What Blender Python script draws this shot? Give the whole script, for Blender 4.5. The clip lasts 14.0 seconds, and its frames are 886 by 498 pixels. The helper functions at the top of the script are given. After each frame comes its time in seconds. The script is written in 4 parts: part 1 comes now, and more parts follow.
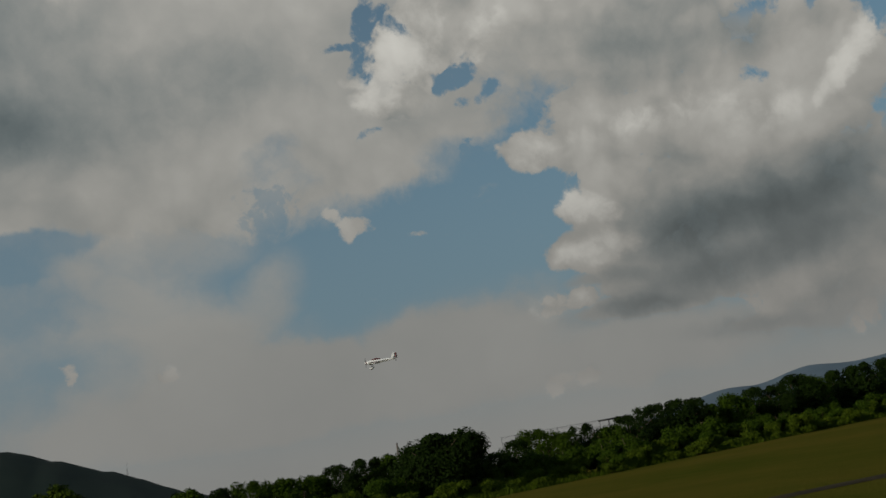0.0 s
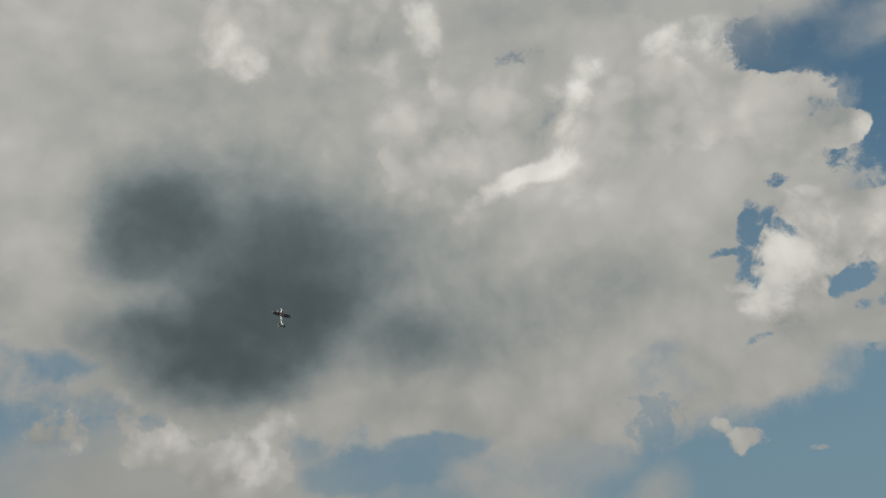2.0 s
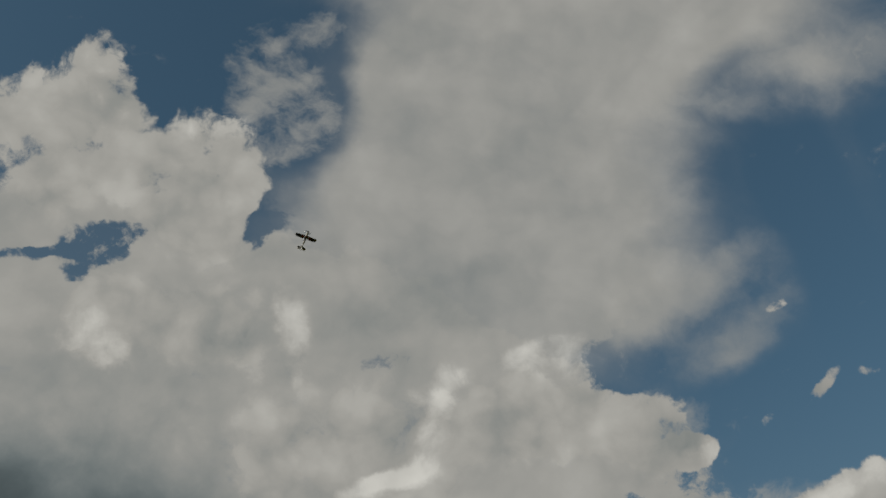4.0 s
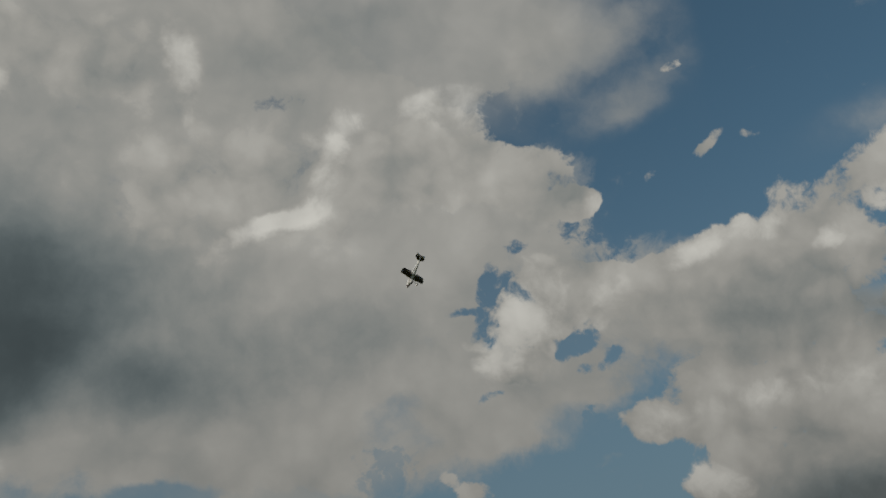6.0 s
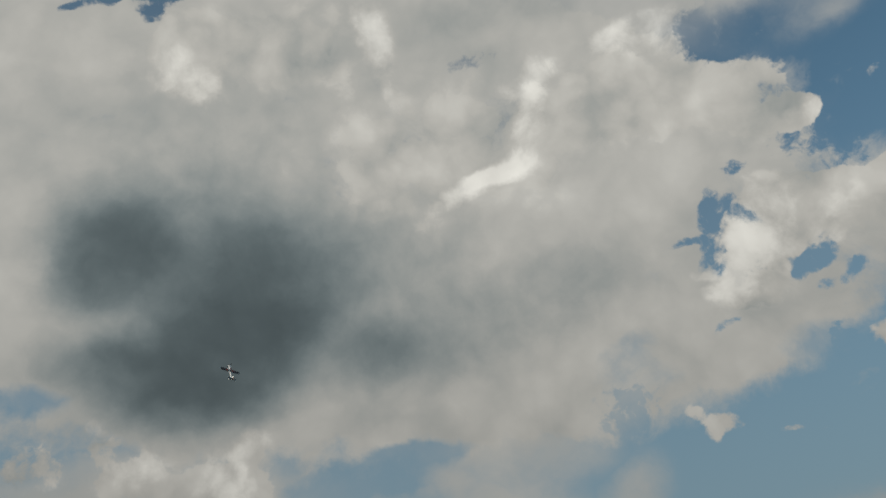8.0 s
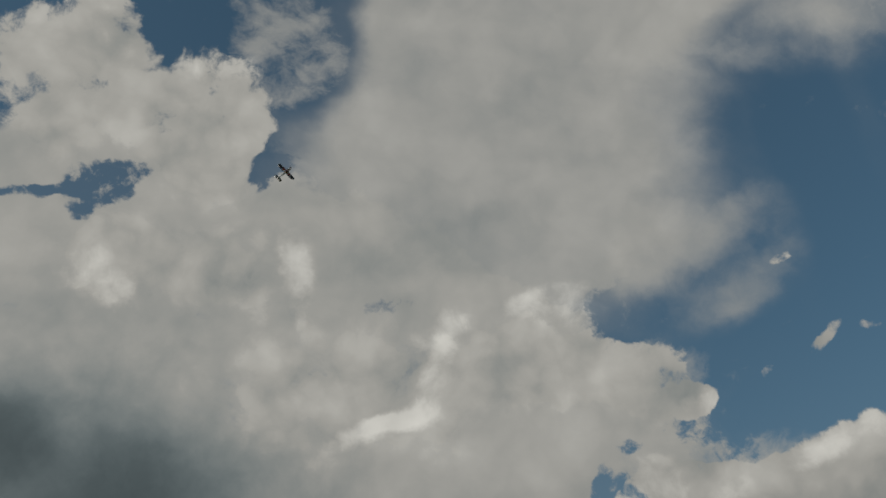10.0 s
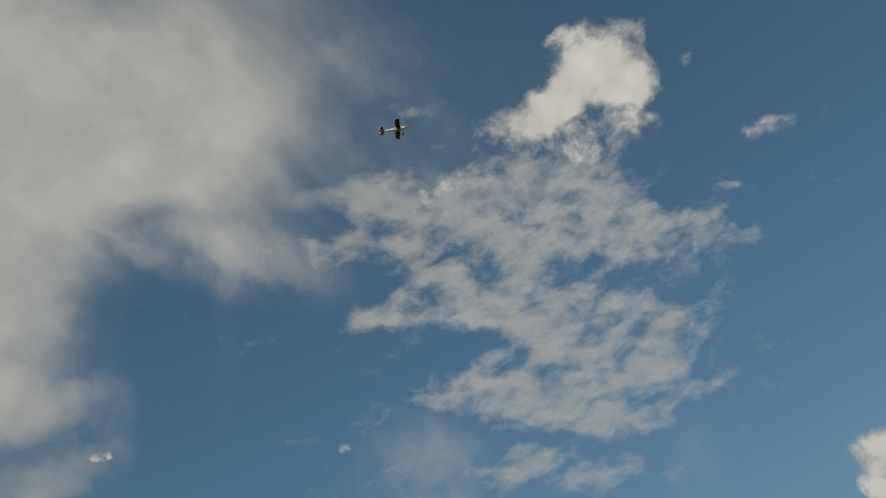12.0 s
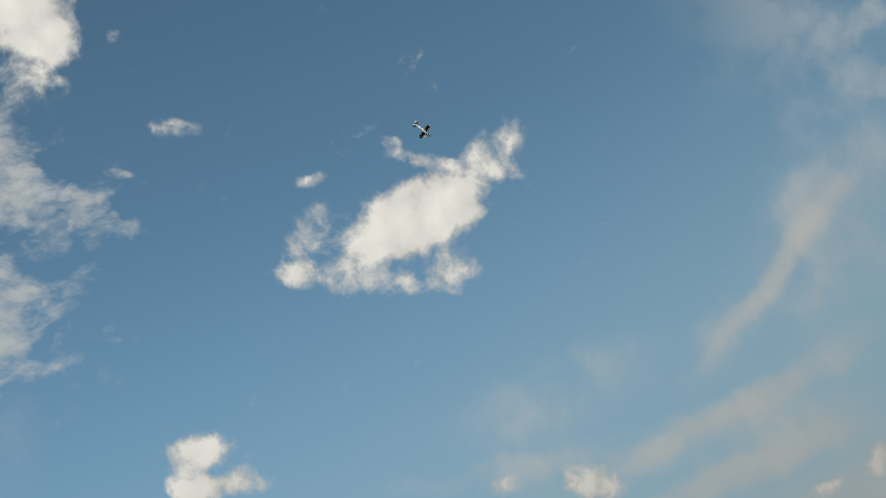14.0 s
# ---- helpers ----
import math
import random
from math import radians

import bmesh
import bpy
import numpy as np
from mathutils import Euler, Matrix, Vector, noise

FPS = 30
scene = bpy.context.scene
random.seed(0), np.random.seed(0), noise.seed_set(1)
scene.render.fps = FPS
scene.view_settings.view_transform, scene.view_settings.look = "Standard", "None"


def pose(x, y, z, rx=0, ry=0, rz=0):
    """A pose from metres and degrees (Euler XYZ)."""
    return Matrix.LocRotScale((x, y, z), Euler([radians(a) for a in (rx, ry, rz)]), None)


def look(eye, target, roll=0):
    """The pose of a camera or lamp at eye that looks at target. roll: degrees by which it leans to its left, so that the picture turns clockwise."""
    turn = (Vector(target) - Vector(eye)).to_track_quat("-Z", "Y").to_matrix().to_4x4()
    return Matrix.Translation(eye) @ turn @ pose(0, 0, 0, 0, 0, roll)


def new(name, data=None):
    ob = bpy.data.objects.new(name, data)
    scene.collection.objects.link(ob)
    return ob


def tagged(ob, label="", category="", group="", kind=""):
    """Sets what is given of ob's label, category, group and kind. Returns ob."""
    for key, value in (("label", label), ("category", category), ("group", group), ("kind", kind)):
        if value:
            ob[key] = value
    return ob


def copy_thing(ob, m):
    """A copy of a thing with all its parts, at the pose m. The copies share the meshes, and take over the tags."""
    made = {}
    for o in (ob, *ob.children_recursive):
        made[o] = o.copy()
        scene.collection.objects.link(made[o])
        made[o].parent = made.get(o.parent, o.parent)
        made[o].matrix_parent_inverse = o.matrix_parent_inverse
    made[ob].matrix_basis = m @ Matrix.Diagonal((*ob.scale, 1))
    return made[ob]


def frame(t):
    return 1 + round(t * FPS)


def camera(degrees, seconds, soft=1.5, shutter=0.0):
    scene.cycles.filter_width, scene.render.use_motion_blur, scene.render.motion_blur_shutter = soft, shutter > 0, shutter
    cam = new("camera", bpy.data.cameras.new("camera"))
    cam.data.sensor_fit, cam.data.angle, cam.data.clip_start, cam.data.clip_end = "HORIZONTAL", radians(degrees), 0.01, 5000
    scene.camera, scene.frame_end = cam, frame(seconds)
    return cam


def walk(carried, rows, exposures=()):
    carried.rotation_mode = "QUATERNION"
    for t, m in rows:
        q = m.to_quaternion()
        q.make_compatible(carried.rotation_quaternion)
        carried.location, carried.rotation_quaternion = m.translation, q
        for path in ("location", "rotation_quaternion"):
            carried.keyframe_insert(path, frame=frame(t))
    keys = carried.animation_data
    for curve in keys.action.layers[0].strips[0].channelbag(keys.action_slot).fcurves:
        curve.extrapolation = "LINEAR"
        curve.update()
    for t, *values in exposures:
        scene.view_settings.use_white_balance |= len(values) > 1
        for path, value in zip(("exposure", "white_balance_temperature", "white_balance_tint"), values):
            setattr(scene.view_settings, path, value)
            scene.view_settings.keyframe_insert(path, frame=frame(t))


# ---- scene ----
cam = camera(49.5, 14.0, soft=1.6)


def aim(az, el, roll):
    """The camera's pose: it stands on the field and looks az degrees clockwise of north, el degrees up."""
    a, e = radians(az), radians(el)
    way = Vector((math.sin(a) * math.cos(e), math.cos(a) * math.cos(e), math.sin(e)))
    eye = Vector((0, 0, 1.7))
    return look(eye, eye + way, roll)


walk(cam, [
    (0, aim(21.16, 12.96, -10.00)),
    (0.5, aim(9.72, 14.43, -9.87)),
    (1, aim(4.07, 19.27, -9.37)),
    (1.5, aim(0.00, 23.01, -5.40)),
    (2, aim(-1.35, 27.63, -2.38)),
    (2.5, aim(0.04, 32.41, -1.08)),
    (3, aim(3.32, 36.83, -1.83)),
    (3.2, aim(4.50, 38.26, -3.10)),
    (4.2, aim(11.5, 45.5, -5.5)),
    (5.3, aim(18.76, 40.50, -7.61)),
    (5.5, aim(19.35, 38.42, -7.96)),
    (6, aim(15.87, 29.46, -6.38)),
    (6.5, aim(9.09, 21.25, -4.94)),
    (7, aim(3.16, 19.12, -6.75)),
    (7.5, aim(1.33, 23.08, -7.98)),
    (7.7, aim(0.83, 25.13, -7.54)),
    (9.8, aim(6.69, 40.66, -2.83)),
    (10, aim(9.34, 41.82, -3.75)),
    (10.5, aim(18.17, 45.00, -4.70)),
    (11, aim(30.64, 47.43, -7.24)),
    (11.5, aim(44.82, 47.27, -12.29)),
    (12, aim(62.15, 45.56, -20.06)),
    (12.5, aim(78.10, 42.94, -26.61)),
    (13, aim(91.09, 39.42, -30.50)),
    (13.5, aim(98.91, 34.20, -30.62)),
    (14, aim(102.91, 29.17, -30.34)),
], exposures=[
    (0, -0.2), (0.7, 0.0), (1.5, 0.2), (2.5, 0.0), (3.2, -0.15), (5.3, -0.35), (6.5, -0.35), (7.0, -0.05), (7.7, 0.15), (9.8, -0.2),
    (11, -0.3), (12, 0.03), (13, 0.34), (14, 0.47),
])

# ---- world: sky, clouds, sun ----
# Each cloud: bearing, height, half length, half width, tilt (degrees), strength.
DECK = (  # the soft grey deck
    (-14, 30.6, 19.3, 13.57, 6, 1.1), (8.1, 28, 13.64, 9.88, -5, 1), (-20.7, 41.5, 12.73, 5.32, 13, 1), (-8.7, 27.7, 20.13, 9.83, -3, 1),
    (4.3, 24.3, 12.88, 5.94, -3, 1), (11.7, 20.4, 8.39, 3.93, -7, 0.7), (3, 39.1, 9.92, 6.61, -3, 0.8), (12.9, 30.3, 10.8, 6.54, -5, 1),
    (11.1, 22.9, 9.77, 4.32, -12, 0.9), (22.3, 19.9, 4.67, 2.32, -10, 0.7), (32.7, 22.8, 8.32, 3.82, -14, 1),
)
LOW_HAZE = (  # haze near the horizon
    (19.1, 5.9, 16.86, 2.73, 2, 0.71), (4.9, 5.5, 12.78, 2.8, 2, 0.69), (35.2, 4.2, 11.8, 2.46, 1, 0.71), (-17.7, 11.4, 12.44, 3.69, -4, 0.8),
    (-16.1, 15.4, 10.09, 2.78, -3, 0.63), (4.5, 11.4, 7.16, 2.12, -17, 0.4), (20.7, 8.2, 6.81, 2.26, 11, 0.69), (6.6, 9.3, 7.08, 2.1, -9, 0.52),
    (4.8, 18.5, 7.98, 2.57, 3, 0.52), (3.4, 15.7, 6.12, 2.12, -6, 0.48),
)
HIGH_VEIL = (  # the smooth high veil
    (13.4, 48.7, 11.85, 12.25, -7, 0.71), (9.1, 40.9, 11.95, 5.46, 6, 0.68), (11.5, 54.1, 8.81, 6.85, 16, 0.64), (30.6, 56.2, 10.66, 4.52, 1, 0.64),
    (8.7, 46.3, 12.3, 4.47, 14, 0.64), (6.6, 40.5, 10.17, 4.36, 9, 0.6), (22.9, 58.5, 11.65, 6.45, -1, 0.3), (29.9, 58.8, 11.23, 8.77, -3, 0.56),
    (37.5, 52.4, 8.44, 3.2, -27, 0.38), (29, 42.6, 4.42, 9.12, 2, 0.26), (50, 60.5, 6.82, 5.11, -9, 0.22), (16.4, 41.7, 9.66, 5.24, 19, 0.45),
    (26.3, 38, 4.64, 2.28, 46, 0.22), (44.2, 57.6, 5.08, 4.81, -19, 0.22), (54.2, 54.5, 14.68, 8.17, -14, 0.26),
)
VEIL_STREAKS = (  # streaks of the high veil
    (24.8, 40, 3.24, 1.46, 42, 0.45), (29.1, 39.8, 3.49, 1.21, 19, 0.32), (31.5, 36.5, 2.77, 1.17, 29, 0.23), (23.6, 39.8, 3.25, 1.99, 46, 0.5),
    (30, 39.1, 4.02, 1.98, 13, 0.32), (32, 36.2, 2.54, 1.22, 26, 0.27), (46.3, 48.8, 5.02, 1.48, -27, 0.45), (54.4, 50.7, 5.82, 0.78, -8, 0.41),
    (59.3, 50.7, 4.31, 1.19, -7, 0.36), (55.3, 32.5, 4.2, 3.99, -1, 0.32), (50.6, 30.7, 7.88, 1.56, -4, 0.36), (34.3, 43, 1.11, 7.98, 0, 0.14),
    (43.8, 45.5, 0.9, 6.95, -9, 0.11), (27.6, 40.3, 4.02, 2.26, 12, 0.27), (28.4, 35.7, 3.28, 1.5, 2, 0.32), (40.6, 48.8, 8.28, 1.95, -21, 0.38),
)
LOW_STREAKS = (  # pale streaks above the horizon
    (1.8, 12.9, 4.28, 1.38, -32, 0.65), (4.5, 10.6, 3.22, 2.05, -43, 0.54), (9.9, 11.4, 3.09, 1.87, 54, 0.68), (6.6, 9.2, 3.57, 1.77, 1, 0.43),
    (4.4, 15.9, 4.99, 1.39, 3, 0.29), (17.4, 18.4, 4.67, 1.63, 6, 0.36), (11, 18.2, 3.89, 1.85, -17, 0.25), (3.4, 15.7, 3.69, 1.35, -21, 0.32),
    (8.3, 16.3, 4.62, 1.61, 10, 0.32), (-11.1, 17.6, 5.15, 1.83, -4, 0.36), (-0.2, 14.7, 1.18, 1.1, -5, 0.22),
)
EAST_CIRRUS = (  # long cirrus streaks
    (119.4, 17.5, 6.22, 0.73, 17, 0.44), (115.1, 16.1, 3.69, 1.37, 16, 0.24), (122.5, 18.4, 6.07, 2.58, 14, 0.28), (122.4, 14.5, 4.06, 1.71, 7, 0.34),
    (115.5, 12, 8.36, 1.02, -1, 0.4), (115, 9.4, 7.3, 1.7, -2, 0.4), (110.6, 12.5, 7.94, 0.84, -4, 0.24), (110.8, 9.1, 7.1, 0.91, -7, 0.36),
    (98.1, 16.2, 6.5, 0.86, -18, 0.32), (105.6, 13.2, 8.39, 1.38, -13, 0.24), (126, 19.3, 4.63, 3.57, 10, 0.19), (105, 18.4, 10.29, 2.21, -9, 0.11),
    (103.9, 18.1, 6.33, 2.92, 0, 0.22), (72.9, 28.7, 1.74, 3.03, -18, 0.2),
)
WEST_GAPS = (  # blue openings in the deck
    (-18, 43.6, 1.64, 1.11, 26, 1), (-22.2, 42.3, 1.84, 0.31, 26, 0.75), (-15.9, 44.8, 1.02, 0.68, 30, 0.8), (-19, 41.9, 0.93, 0.44, 12, 0.75),
    (-24.3, 41.5, 0.66, 0.25, 16, 0.6), (-5.2, 46.4, 1.79, 0.57, 27, 0.6), (4.5, 38.3, 1.27, 0.47, 4, 0.62), (22.4, 36.6, 2.26, 1.53, 6, 0.95),
    (26.1, 37.4, 2.61, 1.87, 4, 0.75), (28.4, 32.3, 1.29, 2.73, -33, 0.9), (24.5, 29.7, 1.01, 0.81, 7, 0.8), (20.3, 26.2, 1.04, 0.82, -52, 0.7),
    (18.6, 24.7, 0.43, 1.41, -20, 0.75), (23.6, 23.1, 1.55, 0.78, 15, 0.8), (24.2, 21.3, 0.74, 0.3, -10, 0.6), (18.5, 26.8, 0.62, 0.64, -10, 0.5),
)
LOW_GAPS = (  # milky blue openings low down
    (-24.7, 19.9, 2.14, 0.89, -3, 0.8), (10.9, 19.5, 2.57, 1.25, 15, 0.6), (22.7, 17.7, 2.55, 1.49, -8, 0.8), (-4.8, 15.4, 4.28, 1.12, 9, 0.95),
    (-7.6, 14.1, 2.92, 0.85, 4, 0.7), (-0.5, 16.2, 2.34, 0.66, 3, 0.7), (15.3, 11.4, 3.19, 2.76, 29, 0.95), (20.6, 13.2, 4.2, 2.17, 3, 1),
    (25, 15.7, 1.7, 2.16, -15, 1), (11.3, 17.4, 2.95, 1.11, 14, 0.5), (13.6, 14, 2.22, 1.29, -11, 0.7), (19.5, 12.3, 7.36, 2.69, 0, 1),
    (25.8, 15.6, 2.35, 2.01, -41, 1), (-2.8, 15.4, 2.27, 1.24, -4, 0.9), (-1.3, 11.7, 2.07, 0.92, -27, 0.7), (13, 10.2, 3.62, 1.13, 3, 0.8),
)
SMALL_GAPS = (  # narrow rifts between the heaps
    (18.3, 25.9, 0.52, 2.06, -20, 0.85), (23.6, 22.9, 1.39, 0.72, 4, 0.85), (25.5, 21.5, 0.86, 0.46, 23, 0.75), (16.8, 25.3, 0.98, 0.26, 0, 0.6),
    (23.9, 18, 0.8, 1, -31, 0.8), (17.9, 20.1, 0.87, 0.26, 6, 0.45), (10.8, 16.9, 1.95, 1.65, -7, 0.55), (26.2, 29, 0.99, 0.52, 9, 0.75),
    (19.2, 26.7, 0.79, 1.29, -18, 0.65), (21.1, 28.8, 0.86, 0.46, 6, 0.55), (29.2, 29.5, 1.93, 2.96, -48, 1), (23.3, 37.4, 2.69, 1.21, 0, 0.8),
    (-5.4, 46.6, 0.78, 1.45, -18, 0.85), (-17.3, 43.8, 1.4, 1, 36, 0.9), (-20.5, 42.8, 1.33, 0.28, 17, 0.7), (22.9, 36.3, 1.95, 1.12, -2, 0.8),
)
DEEP_BLUE = (  # open sky overhead
    (-12.7, 53.9, 2.53, 1.88, 39, 1), (-3.8, 52.6, 2.61, 2.86, 36, 0.75), (-0.2, 55.1, 1.94, 1.9, 4, 0.5), (-5.2, 54.3, 3.85, 4.46, 43, 1),
    (-2.4, 58, 3.25, 2.13, 21, 0.8), (36.8, 41.8, 4.45, 8.13, -23, 1), (36.5, 49.4, 3.28, 1.88, -10, 0.6), (31.1, 35.2, 4.9, 2.98, -5, 0.75),
    (27.5, 36.8, 4.44, 2.26, 6, 0.7),
)
STORM = (  # the dark rain bank
    (-16.6, 25.7, 6.63, 5.22, 6, 0.76), (-21.2, 28.1, 3.58, 2.39, 25, 0.61), (-12.7, 22.2, 5.16, 2.8, 4, 0.67), (-11.1, 27.8, 5.29, 4.53, 4, 0.44),
    (-20.3, 21.5, 4.13, 1.77, -2, 0.46), (-16, 19.1, 4.21, 1.78, 4, 0.61), (-3.9, 22.6, 2.56, 1.64, 10, 0.29), (-19.4, 31.6, 4.65, 2.01, 20, 0.37),
    (-3.6, 26.4, 7.06, 4.57, 1, 0.29), (5.2, 23.9, 8.24, 2.05, 11, 0.21), (-5.6, 29.7, 6.24, 2.51, 7, 0.17), (-21.2, 24.2, 2.62, 1.09, 3, -0.27),
    (-25.6, 25.2, 2.13, 3.07, 10, -0.18), (-12.1, 33.4, 4.48, 2.07, 6, 0.17), (-16.4, 31, 1.19, 2.86, 18, -0.15), (-14.8, 25.2, 11.75, 8.83, 5, 0.2),
)
HEAP_SHADE = (  # shaded bases of the north-eastern heap
    (42, 12.7, 7.48, 1.74, 2, 0.65), (38.2, 10.2, 6.73, 2.03, 1, 0.68), (44.3, 9.6, 4.6, 2.85, -4, 0.59), (35.4, 8.1, 5.44, 1.19, 2, 0.55),
    (31.3, 7.5, 3.36, 0.61, -1, 0.52), (42.5, 5.3, 5, 1.49, -2, 0.49), (34.9, 11.6, 3.29, 1.88, -3, 0.33), (37, 5.2, 3.2, 0.59, -4, 0.33),
    (33.8, 21.6, 4.76, 1.33, -7, 0.31), (43.1, 20.6, 4.67, 1.28, -3, 0.26), (5.5, 22.6, 8.56, 1.45, 12, 0.13), (-3.2, 22, 3.53, 2.1, -1, 0.13),
    (30.1, 9.6, 2.64, 0.53, -4, 0.34), (35.3, 14.9, 4.01, 0.98, -2, 0.23), (34.7, 23.2, 8.39, 1.21, -10, 0.39), (39.2, 24.1, 4.09, 0.84, -8, 0.29),
)
SOFT_SHADE = (  # soft grey in the deck
    (-7.6, 40.8, 3.75, 3.07, 7, 0.18), (-19.7, 51, 4.62, 2.39, 19, 0.15), (-21.6, 46, 3.39, 1.45, 19, 0.14), (-9, 37.3, 6.95, 2.53, 8, 0.11),
    (8.3, 42.2, 5.67, 1.75, 11, 0.15), (5.5, 40, 5.22, 1.31, 13, 0.09), (8.7, 42.6, 6.85, 0.92, 12, 0.12), (12.6, 27.1, 10.94, 2.92, -5, 0.09),
    (-6.1, 40.7, 2.15, 2.99, 3, 0.09), (-14.8, 36.1, 9.12, 2.55, 8, 0.12), (-24.7, 33.9, 5.75, 2.45, 13, 0.11), (8.1, 42.1, 5.49, 2.13, 18, 0.09),
    (4.1, 23.6, 13.96, 4.68, 5, 0.18), (-16.2, 11.3, 2.37, 1.2, -5, 0.09), (-14.6, 12.7, 2.02, 0.98, -5, 0.17), (24.7, 30.9, 5.16, 2.58, -11, 0.09),
)
BRIGHT_EDGES = (  # sunlit edges of the deck
    (3.6, 31.3, 2.7, 0.84, 21, 0.85), (6.2, 32.2, 1.92, 0.67, 11, 0.68), (7.7, 36.3, 1.38, 1.91, -31, 0.42), (8.3, 33.4, 1.3, 2.5, -11, 0.31),
    (9.7, 37.3, 1.28, 0.58, 8, 0.42), (-17.7, 38.6, 1.51, 1.46, -21, 0.53), (-2.8, 40, 0.77, 2.48, 16, 0.31), (16.8, 38, 2.54, 1.06, 4, 0.31),
    (20.7, 24.2, 1.51, 3.56, -36, 0.51), (18.4, 22.7, 1.18, 1.04, -29, 0.42), (26, 24.5, 1.29, 2.3, -34, 0.51), (14.7, 27.4, 7.33, 3.66, 2, 0.12),
    (-11.2, 51.7, 3.22, 1.03, 4, 0.42), (-19.8, 52.3, 0.9, 2.61, 35, 0.34), (-2.3, 39.8, 0.98, 2.91, 14, 0.31), (17.3, 37.3, 3.05, 1.25, -4, 0.31),
)
HEAP_EDGES = (  # sunlit edges of the heaps
    (29.6, 14.5, 1.68, 1.08, -32, 0.77), (31.6, 13.5, 0.9, 0.83, -13, 0.68), (31, 11.4, 2.86, 0.91, -4, 0.77), (27.5, 8.8, 1.76, 0.92, -3, 0.64),
    (27.6, 17.6, 2.06, 1.5, 8, 0.42), (36.2, 18.5, 5.4, 0.97, 3, 0.42), (41.8, 17.1, 2.38, 1.34, 4, 0.38), (46.5, 17.6, 0.81, 2.17, -45, 0.68),
    (48.2, 19.3, 0.78, 2.15, -36, 0.77), (19.3, 23.4, 1.29, 2.46, -29, 0.64), (21.9, 25.3, 2.27, 2.41, -10, 0.42), (17.4, 23.5, 0.91, 0.37, -8, 0.59),
    (32, 26.4, 1.62, 0.71, 11, 0.77), (35.8, 27.3, 2.51, 0.71, -1, 0.72), (40, 25.3, 0.98, 0.67, 13, 0.68), (42.6, 26.7, 2.04, 0.98, 2, 0.42),
)
LOW_GLOW = (  # sunlit low heaps
    (-20.9, 18.1, 1.06, 0.81, -1, 0.8), (-24.4, 16.9, 1.4, 1.09, -1, 0.6), (-18.7, 16.1, 1.8, 0.81, -3, 0.7), (-11.8, 17.8, 1.03, 0.85, -4, 0.85),
    (-13.4, 16.1, 1.25, 1.62, 17, 0.75), (-14.9, 37.9, 1.1, 1.04, 2, 0.8), (8.5, 35.1, 0.79, 2.23, -20, 0.4), (-13.6, 14.6, 1.89, 1.08, -4, 0.4),
    (25.9, 31.1, 1.65, 0.86, -11, 0.4), (30.7, 31.5, 0.84, 0.99, -14, 0.4), (6.2, 31.9, 1.98, 0.59, 1, 0.4), (3.4, 31.6, 1.46, 0.53, 16, 0.5),
    (8.3, 36.2, 1.47, 0.73, -3, 0.36),
)
NORTH_EAST_HEAP = (  # the north-eastern heap cloud
    (32, 18.5, 4.85, 2.46, 2, 0.95), (39, 17.6, 7.94, 3.51, -6, 1), (26.9, 17.6, 1.53, 1, -12, 0.85), (31.9, 13.3, 3.13, 1.59, -13, 1),
    (30.1, 11.3, 2.96, 1.13, -12, 1), (27.8, 8.7, 1.85, 0.87, -6, 0.9), (38.5, 11.4, 7.37, 3.54, 1, 1), (42.8, 7.4, 5.23, 3.11, -3, 1),
    (33.9, 8.5, 4.16, 1.44, 2, 0.9), (32.7, 22.8, 5.78, 2.23, -14, 0.9), (19.8, 23.7, 1.84, 2.29, -24, 0.85), (22.4, 25.6, 2.3, 2.24, -10, 0.85),
    (45.5, 17.6, 4.01, 3.34, -18, 1), (17.2, 23.5, 0.86, 0.29, -8, 0.6),
)
NORTH_HEAP = (  # the northern heap and its scraps
    (36.7, 24.1, 6.94, 2.47, -9, 1), (35.2, 26.8, 2.51, 1.06, 5, 0.95), (30.1, 25.6, 2.57, 1.26, 7, 0.9), (41.4, 27.1, 3.33, 1.81, 12, 0.85),
    (37.9, 29.1, 1.24, 1.26, 3, 0.6), (45.5, 29, 2.62, 1.39, 5, 0.5), (24.4, 26.3, 3.27, 1.48, -5, 0.95), (21.1, 24.9, 1.96, 1.4, 1, 0.9),
    (25.9, 31.1, 1.86, 0.99, 4, 0.62), (21.7, 34.1, 3.02, 1.34, -9, 0.9), (31, 31.6, 0.85, 0.72, 16, 0.7), (29.8, 30.9, 0.52, 0.86, -39, 0.6),
    (34.1, 32.1, 1.63, 0.42, 36, 0.62), (31.8, 30, 0.51, 0.26, -14, 0.45), (37.5, 32.3, 0.69, 0.29, -18, 0.4), (33.5, 37.2, 0.72, 0.53, 14, 0.36),
)
